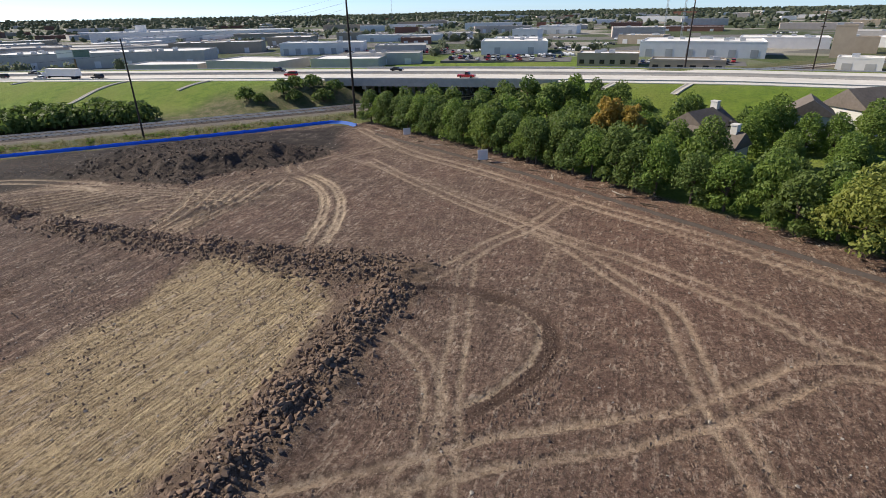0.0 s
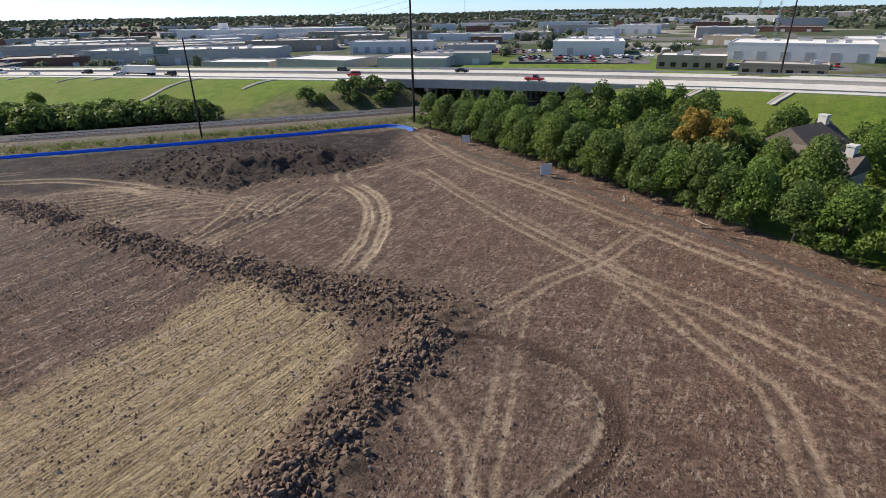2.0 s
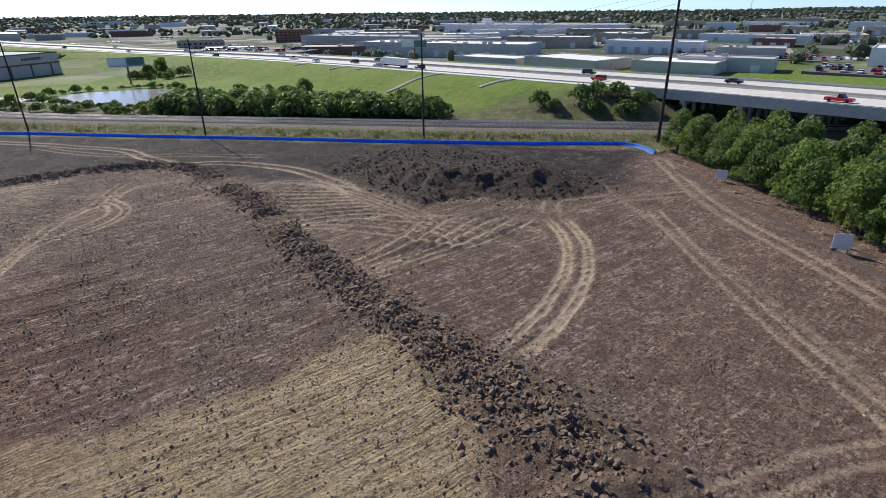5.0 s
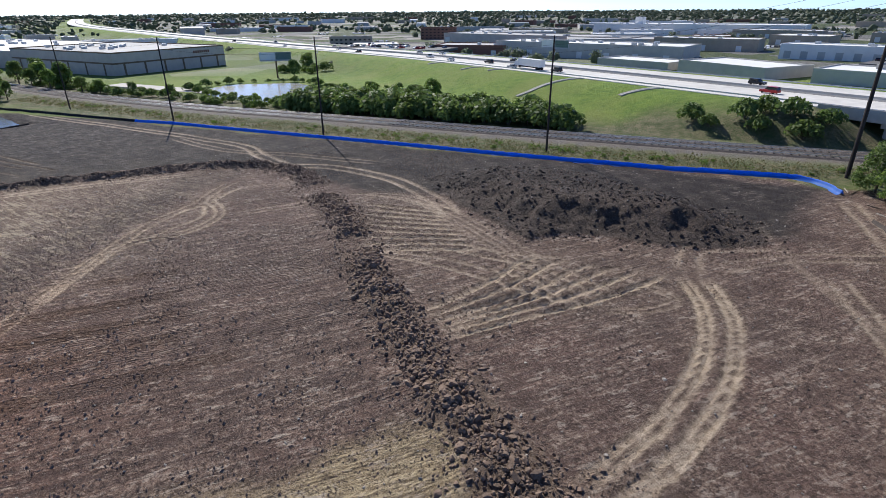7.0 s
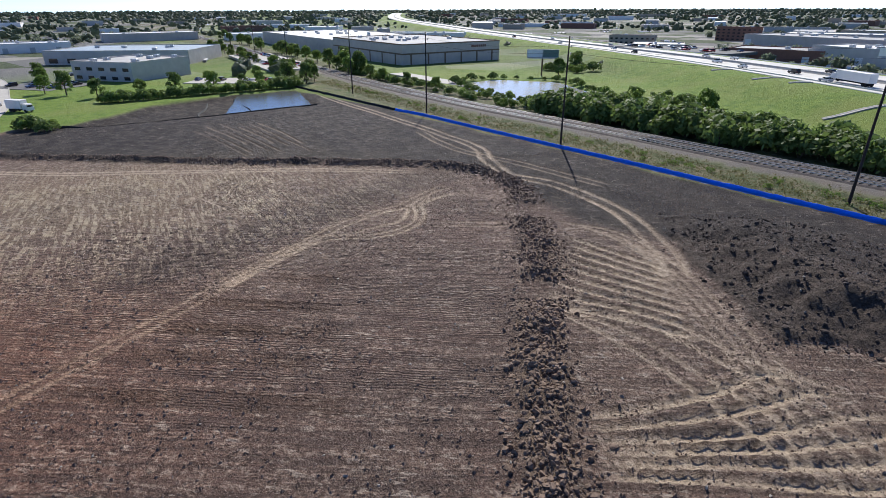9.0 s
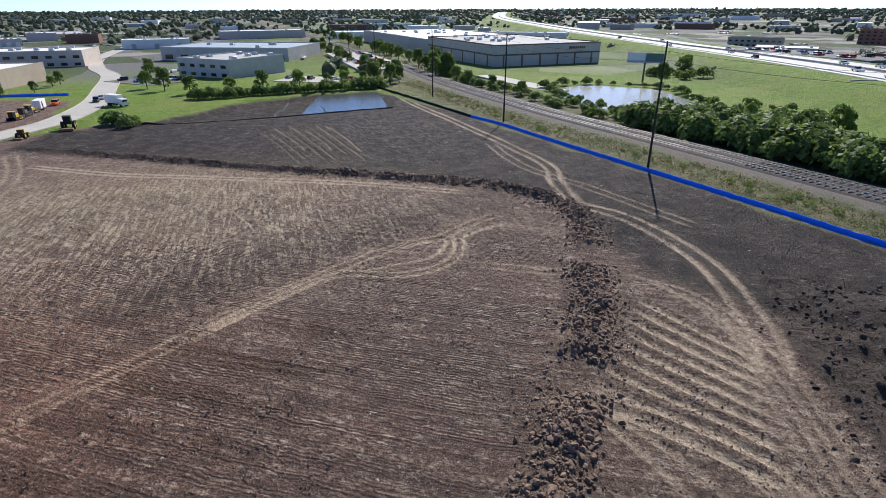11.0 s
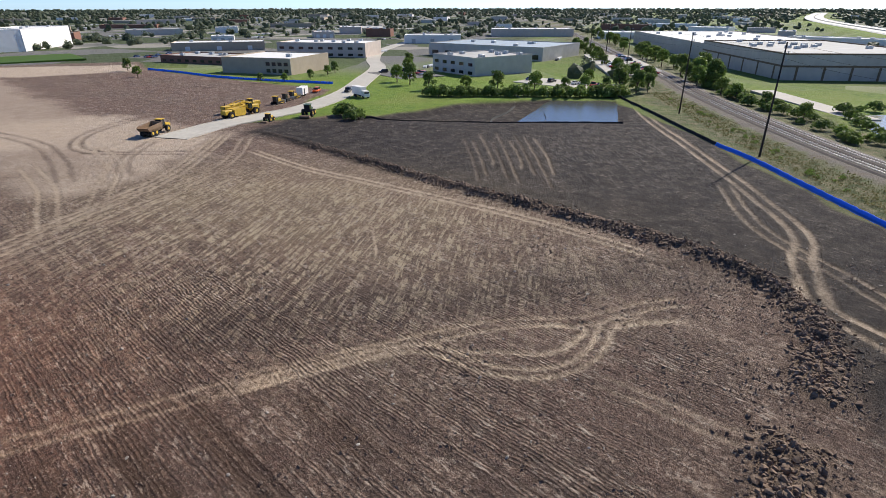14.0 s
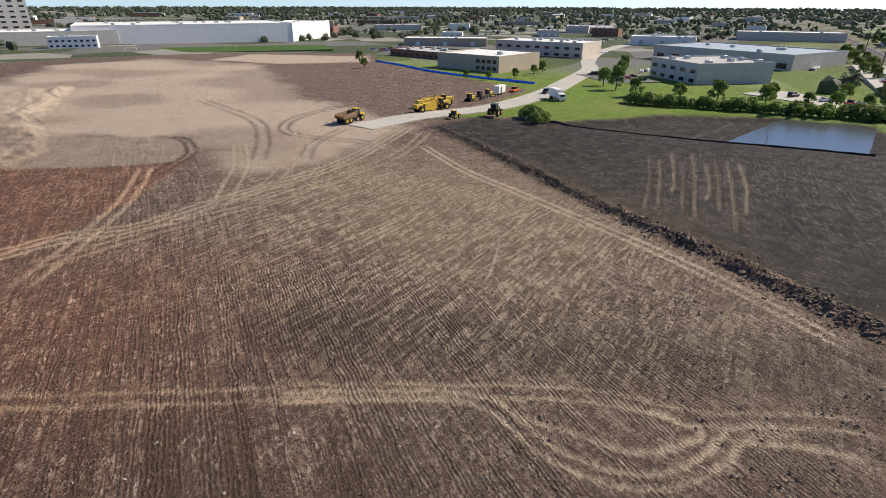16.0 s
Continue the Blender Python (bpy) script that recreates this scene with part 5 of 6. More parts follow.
# big taupe distribution warehouse beyond the pond
wh = building("huge taupe panel warehouse with a darker roof band beyond the pond", -411, 142, 74, 106, 12.3, 107, M_TAUPE, M_ROOFG, "warehouse", units=16, band=M_RUST)
for k in range(6):
    c = -37 + 74 * (k + 0.5) / 6
    part("downpipe", boxes((c - 0.5, c + 0.5, -53.25, -52.95, 0, 7)), M_RUST, wh)
    part("downpipe", boxes((-37.25, -36.95, -53 + 17.6 * k + 8, -53 + 17.6 * k + 9, 0, 7)), M_RUST, wh)
part("facade_lettering", boxes(*[(14 + k * 1.5, 15.1 + k * 1.5, -53.2, -53.02, 9.4, 10.8) for k in range(8)]), M_BRICK, wh, "row of dull red bars for unreadable lettering")
building("low extension of the warehouse with a white roof and loading docks", -555, 109, 92, 190, 10.2, 107, M_TAUPE, M_ROOFW, "warehouse", doors=0, units=22)
building("pale two-storey office block with a flat grey roof by the basin", -331, -20, 36, 38, 8.4, 57 + 0, M_GREYW, M_ROOFG, "office", windows=5, floors=2, units=8)
building("tan brick office with a white flat roof beside the site", -292, -121, 40, 38, 7.4, 94, M_BEIGE, M_ROOFW, "office", windows=0, floors=2, units=1)
brick = [o for o in scene.objects if o.get("label", "").startswith("tan brick office")][0]
for zz in (1.2, 4.4):
    for k in range(4):
        part("window", boxes((6.0 + 3.4 * k, 8.2 + 3.4 * k, -19.06, -18.9, zz, zz + 1.7)), M_GLASS, brick)
of = building("low grey warehouse with a pale blue-grey metal roof", -452, -42, 92, 60, 8.0, 76, M_GREYW, plain("blue_grey_metal_roof", (0.42, 0.47, 0.50), 0.5), "warehouse", windows=8, floors=1, units=5)
building("long low brown building behind the brick office", -320, -190, 60, 26, 3.8, 90, M_BRICK, M_ROOFG, "building", windows=10, units=5)
building("brown unfinished brick building with white roof sections", -405, -160, 66, 36, 9.0, 100, M_TAUPE, M_ROOFW, "building", windows=9, floors=2, units=8)
building("very long white warehouse beyond the sports field", -269, -459, 170, 90, 14.4, 163.7, M_WHITE, M_ROOFW, "warehouse", units=12)
building("white end block of the long warehouse", -369, -441, 110, 40, 15.2, 217.7, M_WHITE, M_ROOFW, "warehouse", units=4)
building("low white office with a colonnade of windows", -166, -402, 30, 14, 7.2, 160, M_WHITE, M_ROOFW, "office", windows=8, floors=2, units=2)
building("long pale warehouse wing behind the sports field", -150, -470, 120, 60, 9.0, 170, M_GREYW, M_ROOFW, "warehouse", units=14)
tower = building("tall grey office tower with dark window bands", -147, -548, 46, 26, 58, 172, M_GREYW, M_ROOFG, "tower", windows=6, floors=14, units=2)
# across the highway
building("long low grey warehouse across the highway", -212, 372, 128, 34, 8.6, 7, M_GREYW, M_ROOFW, "warehouse", doors=7, units=14)
building("long grey warehouse with a flat roof farther back", -330, 470, 190, 40, 9, 7, M_TAUPE, M_ROOFG, "warehouse", units=10)
building("low building with a bright white roof behind the highway", -98, 316, 46, 30, 4.6, -20, M_GREYW, M_ROOFW, "building", units=0)
building("low building with a bright white roof beside the overpass", -46, 309, 36, 28, 4.6, -6, M_GREYW, M_ROOFW, "building", units=0)
building("low building with a bright white roof by the road", -150, 324, 42, 22, 3.5, -6, M_GREYW, M_ROOFW, "building", units=0)
building("long white factory with a stepped roof", -310, 758, 240, 50, 11.5, 8, M_WHITE, M_ROOFW, "factory", doors=12, units=14)
building("square white tower of the factory", -372, 740, 10, 10, 20, 8, M_WHITE, M_ROOFW, "factory", units=0)
building("tan warehouse in the town", -192, 680, 78, 30, 7.4, 4, M_BEIGE, M_ROOFW, "warehouse", doors=6, units=5)
building("white row of storage units", -82, 425, 60, 22, 7.3, 0, M_WHITE, M_ROOFW, "building", doors=7, units=3)
building("grey low building beside the overpass", -28, 322, 40, 18, 5.5, -4, M_GREYW, M_ROOFG, "building", doors=3, units=3)
building("box-shaped white hall with a pale roof", 51, 372, 41, 36, 7.2, -8, M_WHITE, M_ROOFW, "hall", doors=2, units=4)
building("beige shop building with a dark doorway row", 84, 276, 28, 18, 5.2, -20, M_BEIGE, M_ROOFW, "shop", windows=6, units=3)
building("wide white factory behind the highway", 150, 322, 62, 40, 7.6, -26, M_WHITE, M_ROOFW, "factory", doors=6, units=8)
building("white factory hall in the town", 226, 372, 50, 30, 6.0, -30, M_WHITE, M_ROOFW, "factory", units=6)
building("tall tan grain elevator block", 208, 291, 9, 9, 15, -35, M_BEIGE, M_ROOFG, "silo", units=1)
building("tan annexe of the grain elevator", 238, 318, 15, 10, 8, -35, M_BEIGE, M_ROOFG, "silo", units=1)
building("low white plant building", 178, 236, 16, 12, 4.5, -38, M_WHITE, M_ROOFW, "building", doors=2, units=1)
building("low beige building behind the highway", 110, 247, 30, 14, 4.0, -25, M_BEIGE, M_ROOFG, "building", windows=6, units=2)
building("hotel block in red brick beyond the highway", -505, 510, 42, 16, 12.5, 45, M_BRICK, M_ROOFG, "hotel", windows=9, floors=4, units=2)
building("grey warehouse beyond the highway", -440, 570, 90, 40, 8, 40, M_GREYW, M_ROOFW, "warehouse", doors=6, units=8)
building("beige motel beyond the highway", -495, 378, 42, 14, 7.5, 50, M_BEIGE, M_ROOFW, "hotel", windows=9, floors=2, units=1)
# the rest of the town, scattered
def clear(x, y, hwy_gap, rail_gap, site_gap):
    """Which spots keep clear of the highway, the railway and the site."""
    return (np.abs(side(HWY[::8], x, y)[0] - 19) > hwy_gap) & (np.abs(side(RAIL[::8], x, y)[0]) > rail_gap) & (inside(SITE, x, y) < -site_gap)


def fan_spots(n, r0, r1, power, a0=-48, a1=180):
    az = np.radians(a0 + (a1 - a0) * rng.random(n))
    r = r0 + (r1 - r0) * rng.random(n) ** power
    return -20 - np.sin(az) * r, 50 + np.cos(az) * r, r, az


taken = [(o.location.x, o.location.y) for o in scene.objects if o.name.startswith("building")]
walls = [M_WHITE, M_GREYW, M_BEIGE, M_TAUPE, M_BRICK, M_WHITE]
n_b = 0
CX, CY, CR, CA = fan_spots(3000, 330, 2230, 1.5)
ok = clear(CX, CY, 62, 45, 70) & ~((CX > -540) & (CX < -230) & (CY > -260) & (CY < 215)) & ~((CX > -420) & (CX < -100) & (CY > -395) & (CY < -60))
for x, y, r, az in zip(CX[ok], CY[ok], CR[ok], CA[ok]):
    if n_b >= 250:
        break
    if min(math.hypot(x - a, y - b) for a, b in taken) < 46 + r * 0.022:
        continue
    k = n_b % 6
    w, d, h = 22 + 75 * rng.random() ** 1.6, 16 + 26 * rng.random(), 4.2 + 4.5 * rng.random()
    building(("white", "grey", "beige", "taupe", "red brick", "white")[k] + " flat-roofed commercial building in the town", x, y, w, d, h, math.degrees(az) + (0, 8, -12, 90)[n_b % 4],
             walls[k], (M_ROOFW, M_ROOFG, M_ROOFW)[n_b % 3], "building", doors=3 if r < 700 else 0, units=3 if r < 900 else 0, group="town buildings")
    taken.append((x, y))
    n_b += 1


# houses behind the tree row
def house(x, y, w, d, h, rot, wall, label, chimney=True):
    z = lay(x, y)
    ob = thing("house", label, "house", pose(x, y, z, 0, 0, rot), "houses behind the trees")
    part("wall", boxes((-w / 2, w / 2, -d / 2, d / 2, -0.3, h)), wall, ob)
    bm = prism(bmesh.new(), [(-d / 2 - 0.5, h - 0.15), (d / 2 + 0.5, h - 0.15), (0, h + d * 0.36)], -w / 2 - 0.4, w / 2 + 0.4)
    bmesh.ops.rotate(bm, verts=bm.verts[:], matrix=Matrix.Rotation(radians(90), 3, "Z"))
    rf = part("roof", bm, M_SHINGLE, ob)
    if chimney:
        part("chimney", boxes((w * 0.3, w * 0.3 + 1.1, -0.7, 0.7, h - 1, h + d * 0.36 + 1.0), (w * 0.3 - .1, w * 0.3 + 1.2, -0.8, 0.8, h + d * 0.36 + 1.0, h + d * 0.36 + 1.25)), M_SIDING, rf)
    for sx in (-0.3, 0.0, 0.3):
        for s, yy in ((-1, -d / 2), (1, d / 2)):
            for zz in (1.0, 3.6):
                part("window", boxes((sx * w - 0.55, sx * w + 0.55, yy - 0.06, yy + 0.06, zz, zz + 1.3)), M_GLASS, ob)
    for zz in (1.0, 3.6):
        part("window", boxes((-w / 2 - 0.06, -w / 2 + 0.06, -0.7, 0.7, zz, zz + 1.3)), M_GLASS, ob)
    return ob


house(54, 110, 11, 8, 4.2, 35, M_GREYW, "grey two-storey house with a brown shingle roof")
house(49, 95, 10, 7, 3.8, -50, M_SIDING, "pale house with a brown roof and a white chimney")
house(74, 108, 9, 8, 6.2, 60, M_SIDING, "white-sided house with a dark roof among trees", False)
house(89, 111, 15, 10, 5.8, 15, M_SIDING, "white-sided house with a brown shingle roof")

# ---- far woods ----
CX, CY, CR, CA = fan_spots(60000, 300, 4500, 1.0, -55, 190)
patch = vnoise(CX, CY, 130, 21) * 0.5 + vnoise(CX, CY, 330, 22) * 0.5
ok = (np.abs(CX) < 4700) & (np.abs(CY) < 4700) & (patch > 0.57 - 0.34 * np.minimum(1, CR / 2200)) & clear(CX, CY, 34, 13, 35)
ok &= ~((CX > -420) & (CX < -240) & (CY > 60) & (CY < 215)) & ~((CX > -420) & (CX < -100) & (CY > -395) & (CY < -60))
for a, b in taken:
    ok &= (CX - a) ** 2 + (CY - b) ** 2 > 34 ** 2
CX, CY, CR = CX[ok][:16000], CY[ok][:16000], CR[ok][:16000]
fs_ = 1.8 + 2.0 * rng.random(len(CX)) + np.minimum(7, CR / 600)
fc = np.stack([CX, CY, base_z(CX, CY) + np.minimum(fs_ * 0.6, 4.5)], 1)
# woods and town leaves share the leaf colour paled for haze
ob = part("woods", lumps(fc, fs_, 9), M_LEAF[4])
tagged(ob, "distant dark green woods and town trees to the horizon", "woods", kind="stuff")
# leafy skin for the nearer town trees
sel_t = [(*c, s * 1.05) for c, s in zip(fc, fs_) if math.hypot(c[0] + 20, c[1] - 50) < 800]
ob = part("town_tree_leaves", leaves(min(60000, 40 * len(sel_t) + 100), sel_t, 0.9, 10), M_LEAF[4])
tagged(ob, "leafy crowns of trees scattered through the town", "trees", kind="stuff")


# ---- roads and lots ----
def sheet_road(pts, w, material, label, lift=0.05, edge=None):
    ln = spline(pts, 3)
    ob = thing("road", label, "road", kind="structure")
    part("surface", ribbon(ln, [(-w / 2, -0.4), (-w / 2, 0.06), (0, 0.1), (w / 2, 0.06), (w / 2, -0.4)], lift, lay_line), material, ob)
    if edge:
        for s in (-1, 1):
            o = s * (w / 2 + 0.15)
            part("kerb", ribbon(ln, [(o - 0.15, -0.3), (o - 0.15, 0.2), (o + 0.15, 0.2), (o + 0.15, -0.3)], lift, lay_line), M_CONC, ob)
    return ob


sheet_road([(-141, -37.5), (-150, -38.6), (-161, -39), (-176.8, -36.5), (-195.5, -35), (-229.6, -42), (-270, -57), (-329, -81), (-383, -113), (-470, -150), (-640, -190)], 8.5, M_CONC, "pale concrete access road leading into the site", 0.1, True)
sheet_road([(-860, -130), (-640, -190), (-560, -330), (-540, -600)], 14, M_ASPH, "wide road through the town")
sheet_road([(-700, 400), (-420, 330), (-250, 300), (-120, 262), (0, 262), (120, 215), (260, 150)], 9, M_ASPH, "frontage road behind the highway")


def lot(x, y, w, d, rot, rows, label, material=None):
    """A paved lot with parked cars; local x along the rows."""
    z = max(lay(*(Matrix.Rotation(radians(rot), 2) @ Vector((sx * w / 2, sy * d / 2)) + Vector((x, y)))) for sx in (-1, 0, 1) for sy in (-1, 0, 1))
    ob = part("parking_lot", boxes((-w / 2, w / 2, -d / 2, d / 2, -1.5, 0.06)), material or M_ASPH)
    ob.matrix_basis = pose(x, y, z, 0, 0, rot)
    tagged(ob, label, "parking lot", kind="structure")
    return [(*(ob.matrix_basis @ Vector((-w / 2 + 2.5 + 2.9 * i, -d / 2 + d * (r + 0.5) / rows, 0.06))), rot + 90) for r in range(rows) for i in range(int((w - 4) / 2.9))]


PARKED = lot(-300, -50, 34, 24, 57, 2, "asphalt parking lot beside the pale office")
PARKED += lot(-292, 32, 44, 20, 70, 1, "pale parking lot behind the basin", M_CONC)
PARKED += lot(-398, 45, 120, 30, 14, 2, "trailer lot beside the warehouse", M_CONC)
PARKED += lot(40, 318, 70, 30, -14, 3, "asphalt car lot in the town")
PARKED += lot(-20, 400, 90, 40, -5, 3, "asphalt car lot in the town")
PARKED += lot(120, 280, 60, 24, -26, 2, "asphalt car lot in the town")
PARKED += lot(-330, 300, 90, 30, 15, 2, "asphalt car lot across the highway")
PARKED += lot(-346, -230, 80, 40, 95, 3, "asphalt car lot behind the brick office")
lot(-268, 118, 60, 9, 20, 1, "gravel drive beside the pond", M_CONC)
ob = part("pavement", boxes((-92, 92, -26, 26, -1, 0.05)), leaf_material("mown_turf", (0.10, 0.19, 0.03), (0.15, 0.25, 0.05), (0.13, 0.22, 0.04)))
ob.matrix_basis = pose(-226, -336, lay(-226, -336) + 0.2, 0, 0, 153)
tagged(ob, "bright green mown sports field", "sports field", kind="structure")
for sx in (-30, 34):
    ob = thing("goal", "white goal frame on the sports field", "goal", pose(-215 + 0.89 * sx, -330 - 0.45 * sx, lay(-215, -330) + 0.25, 0, 0, 153), "goals")
    part("frame", rod(rod(rod(bmesh.new(), (-3.6, 0, 0), (-3.6, 0, 2.4), 0.08), (3.6, 0, 0), (3.6, 0, 2.4), 0.08), (-3.6, 0, 2.4), (3.6, 0, 2.4), 0.08), M_WHITE, ob)


# ---- vehicles ----
def car_mould(colour, kind):
    ob = thing("car", "", "car")
    L, W = {"sedan": (4.7, 1.8), "suv": (4.8, 1.9), "pickup": (5.7, 2.0)}[kind]
    a = L / 2
    low, belt, top = 0.28, 0.92, {"sedan": 1.45, "suv": 1.75, "pickup": 1.85}[kind]
    bm = prism(bmesh.new(), [(-a, low), (a, low), (a, 0.75), (a * 0.93, belt - 0.02), (a * 0.4, belt + 0.06), (-a * 0.95, belt + 0.06), (-a, 0.8)], -W / 2, W / 2)
    bmesh.ops.bevel(bm, geom=bm.edges[:], offset=0.06, segments=1, affect="EDGES")
    part("body", bm, M_PAINT[colour], ob)
    cab = {"sedan": (-0.72, 0.42, -0.4, 0.12), "suv": (-0.95, 0.42, -0.85, 0.15), "pickup": (-0.12, 0.45, -0.06, 0.2)}[kind]
    bm = prism(bmesh.new(), [(a * cab[0], belt + 0.05), (a * cab[1], belt + 0.05), (a * cab[3], top - 0.06), (a * cab[2], top - 0.06)], -W / 2 + 0.1, W / 2 - 0.1)
    part("glazing", bm, M_GLASS, ob)
    part("roof", boxes((a * cab[2] - 0.05, a * cab[3] + 0.05, -W / 2 + 0.14, W / 2 - 0.14, top - 0.07, top), bevel=0.03), M_PAINT[colour], ob)
    for sx in (-0.6, 0.62):
        for sy in (-1, 1):
            w = part("wheel", wheel_mesh(bmesh.new(), 0, 0, 0, 0.36, 0.24), M_TYRE, ob)
            w.location = (a * sx, sy * (W / 2 - 0.12), 0.36)
    for sy in (-1, 1):
        part("headlight", boxes((a - 0.08, a + 0.02, sy * W * 0.36 - 0.18, sy * W * 0.36 + 0.18, 0.6, 0.76)), M_WHITE, ob)
        part("tail_light", boxes((-a - 0.02, -a + 0.08, sy * W * 0.38 - 0.12, sy * W * 0.38 + 0.12, 0.65, 0.85)), M_PAINT["red"], ob)
    return ob


def box_truck_mould(length, name="truck"):
    ob = thing(name, "", "truck")
    part("cargo_box", boxes((-length / 2, length / 2 - 2.4, -1.25, 1.25, 1.1, 3.8), bevel=0.05), M_WHITE, ob)
    bm = prism(bmesh.new(), [(length / 2 - 2.2, 0.6), (length / 2, 0.6), (length / 2, 1.5), (length / 2 - 0.5, 2.6), (length / 2 - 2.2, 2.7)], -1.1, 1.1)
    part("cab", bm, M_WHITE, ob)
    part("windscreen", boxes((length / 2 - 0.62, length / 2 - 0.1, -0.95, 0.95, 1.62, 2.3)), M_GLASS, ob)
    part("chassis", boxes((-length / 2, length / 2 - 0.3, -0.5, 0.5, 0.6, 1.05)), M_BLACK, ob)
    for x in (-length / 2 + 1.2, -length / 2 + 2.4, length / 2 - 1.2):
        for sy in (-1, 1):
            w = part("wheel", wheel_mesh(bmesh.new(), 0, 0, 0, 0.5, 0.35), M_TYRE, ob)
            w.location = (x, sy * 0.95, 0.5)
    return ob


cars = {}
for col, kind in (("red", "pickup"), ("white", "suv"), ("black", "suv"), ("silver", "sedan"), ("black", "sedan"), ("white", "sedan"), ("blue", "sedan"), ("red", "suv"), ("white", "pickup"), ("orange", "suv")):
    cars[col, kind] = car_mould(col, kind)
truck = box_truck_mould(8.5)
semi = box_truck_mould(16.5)


def on_road(x, lane, back=False):
    p, d = along_hwy(x)
    n = np.array((-d[1], d[0]))
    k = (x - p[0]) / d[0]
    q = p + d * k + n * lane
    return pose(q[0], q[1], float(deck_z(np.array([q]))[0]) + 0.06 + 0.18, 0, 0, math.degrees(math.atan2(d[1], d[0])) + (180 if back else 0))


for x, lane, key, back in ((7, 8, ("red", "pickup"), False), (-155, 5, ("silver", "sedan"), True), (-67, 26, ("black", "suv"), False), (-22, 27, ("black", "sedan"), False), (-132, 8, ("black", "suv"), True),
                           (-160, 12, ("white", "suv"), True), (-205, 8, ("white", "sedan"), True), (-178, 25, ("black", "sedan"), False), (-230, 12, ("white", "pickup"), True), (-262, 26, ("silver", "sedan"), False),
                           (-300, 6, ("black", "suv"), True), (-340, 12, ("white", "suv"), True), (-375, 27, ("blue", "sedan"), False), (-420, 8, ("white", "sedan"), True), (-470, 24, ("white", "suv"), False),
                           (-55, 12, ("red", "suv"), True), (-520, 8, ("black", "suv"), True), (-245, 30, ("white", "sedan"), False), (-180, 12, ("black", "suv"), True)):
    c = copy_thing(cars[key], on_road(x, lane, back))
    c.name = "car"
    tagged(c, key[0] + " " + key[1] + " on the concrete highway", "car", "highway traffic")
c = copy_thing(semi, on_road(-148, 8, True))
c.name = "lorry"
tagged(c, "white box lorry on the concrete highway", "truck", "highway traffic")
c = copy_thing(truck, pose(-221, -30.5, lay(-221, -30.5) + 0.02, 0, 0, 60))
tagged(c, "white box truck parked on the grass by the road", "truck", "site vehicles")
for x, y, r, key in ((-231, -42, 20, ("black", "suv")), (-238, -43.5, 24, ("silver", "sedan")), (-226, -53, 15, ("orange", "suv"))):
    c = copy_thing(cars[key], pose(x, y, lay(x, y) + 0.2, 0, 0, r))
    c.name = "car"
    tagged(c, key[0] + " " + key[1] + " beside the access road", "car", "site vehicles")
# rows of cars far off in the town
tint_car, t_, b_ = mat("mixed_car_paint", 0.35)
g_ = t_.nodes.new("ShaderNodeNewGeometry")
t_.links.new(mixc(t_, ramp(t_, g_.outputs["Random Per Island"], 0.45, 0.55), (0.05, 0.055, 0.065), (0.72, 0.72, 0.72)), b_.inputs["Base Color"])
CX, CY, CR, CA = fan_spots(900, 260, 1300, 1.3)
ok = clear(CX, CY, 50, 40, 60) & ~((CX > -480) & (CX < -240) & (CY > 80) & (CY < 215)) & ~((CX > -420) & (CX < -100) & (CY > -395) & (CY < -60))
fc_v, fc_f = [], []
car_v = np.array([(x, y, z) for z, a in ((0.3, 1.0), (0.95, 1.0), (1.5, 0.55)) for x, y in ((-2.3 * a, -0.9), (2.3 * a, -0.9), (2.3 * a, 0.9), (-2.3 * a, 0.9))])
car_f = [(8, 9, 10, 11)] + [(4 * j + i, 4 * j + (i + 1) % 4, 4 * j + 4 + (i + 1) % 4, 4 * j + 4 + i) for j in range(2) for i in range(4)]
for x, y, az in list(zip(CX[ok], CY[ok], CA[ok]))[:230]:
    if min(math.hypot(x - a, y - b) for a, b in taken) < 30:
        continue
    c_, s_ = math.cos(az), math.sin(az)
    for i in range(14):
        if rng.random() < 0.25:
            continue
        ox, oy = 3.0 * (i % 7 - 3) + x, 7.0 * (i // 7) + y
        o = len(fc_v)
        gz = float(base_z(np.array([ox]), oy)[0]) + 0.02
        fc_v += [(ox + c_ * v[1] - s_ * v[0], oy + s_ * v[1] + c_ * v[0], gz + v[2] - 0.3) for v in car_v]
        fc_f += [tuple(q + o for q in f) for f in car_f]
ob = part("far_cars", (fc_v, fc_f), tint_car)
tagged(ob, "rows of parked cars far off in the town", "cars", kind="stuff")
keys = list(cars)
for i, (x, y, z, r) in enumerate(PARKED):
    if rng.random() < 0.42:
        key = keys[int(rng.random() * 9)]
        c = copy_thing(cars[key], pose(x, y, z, 0, 0, r + (180 if i % 2 else 0)))
        c.name = "car"
        tagged(c, key[0] + " " + key[1] + " parked on a lot", "car", "parked cars")
for o in list(cars.values()) + [truck, semi]:
    discard(o)


# ---- earthmoving machines ----
def tyre(ob, x, y, r, w):
    t = part("wheel", wheel_mesh(bmesh.new(), 0, 0, 0, r, w, 18), M_TYRE, ob)
    t.location = (x, y, r)
    h = part("hub", wheel_mesh(bmesh.new(), 0, 0, 0, r * 0.45, w + 0.06, 12), M_YELLOW, t)


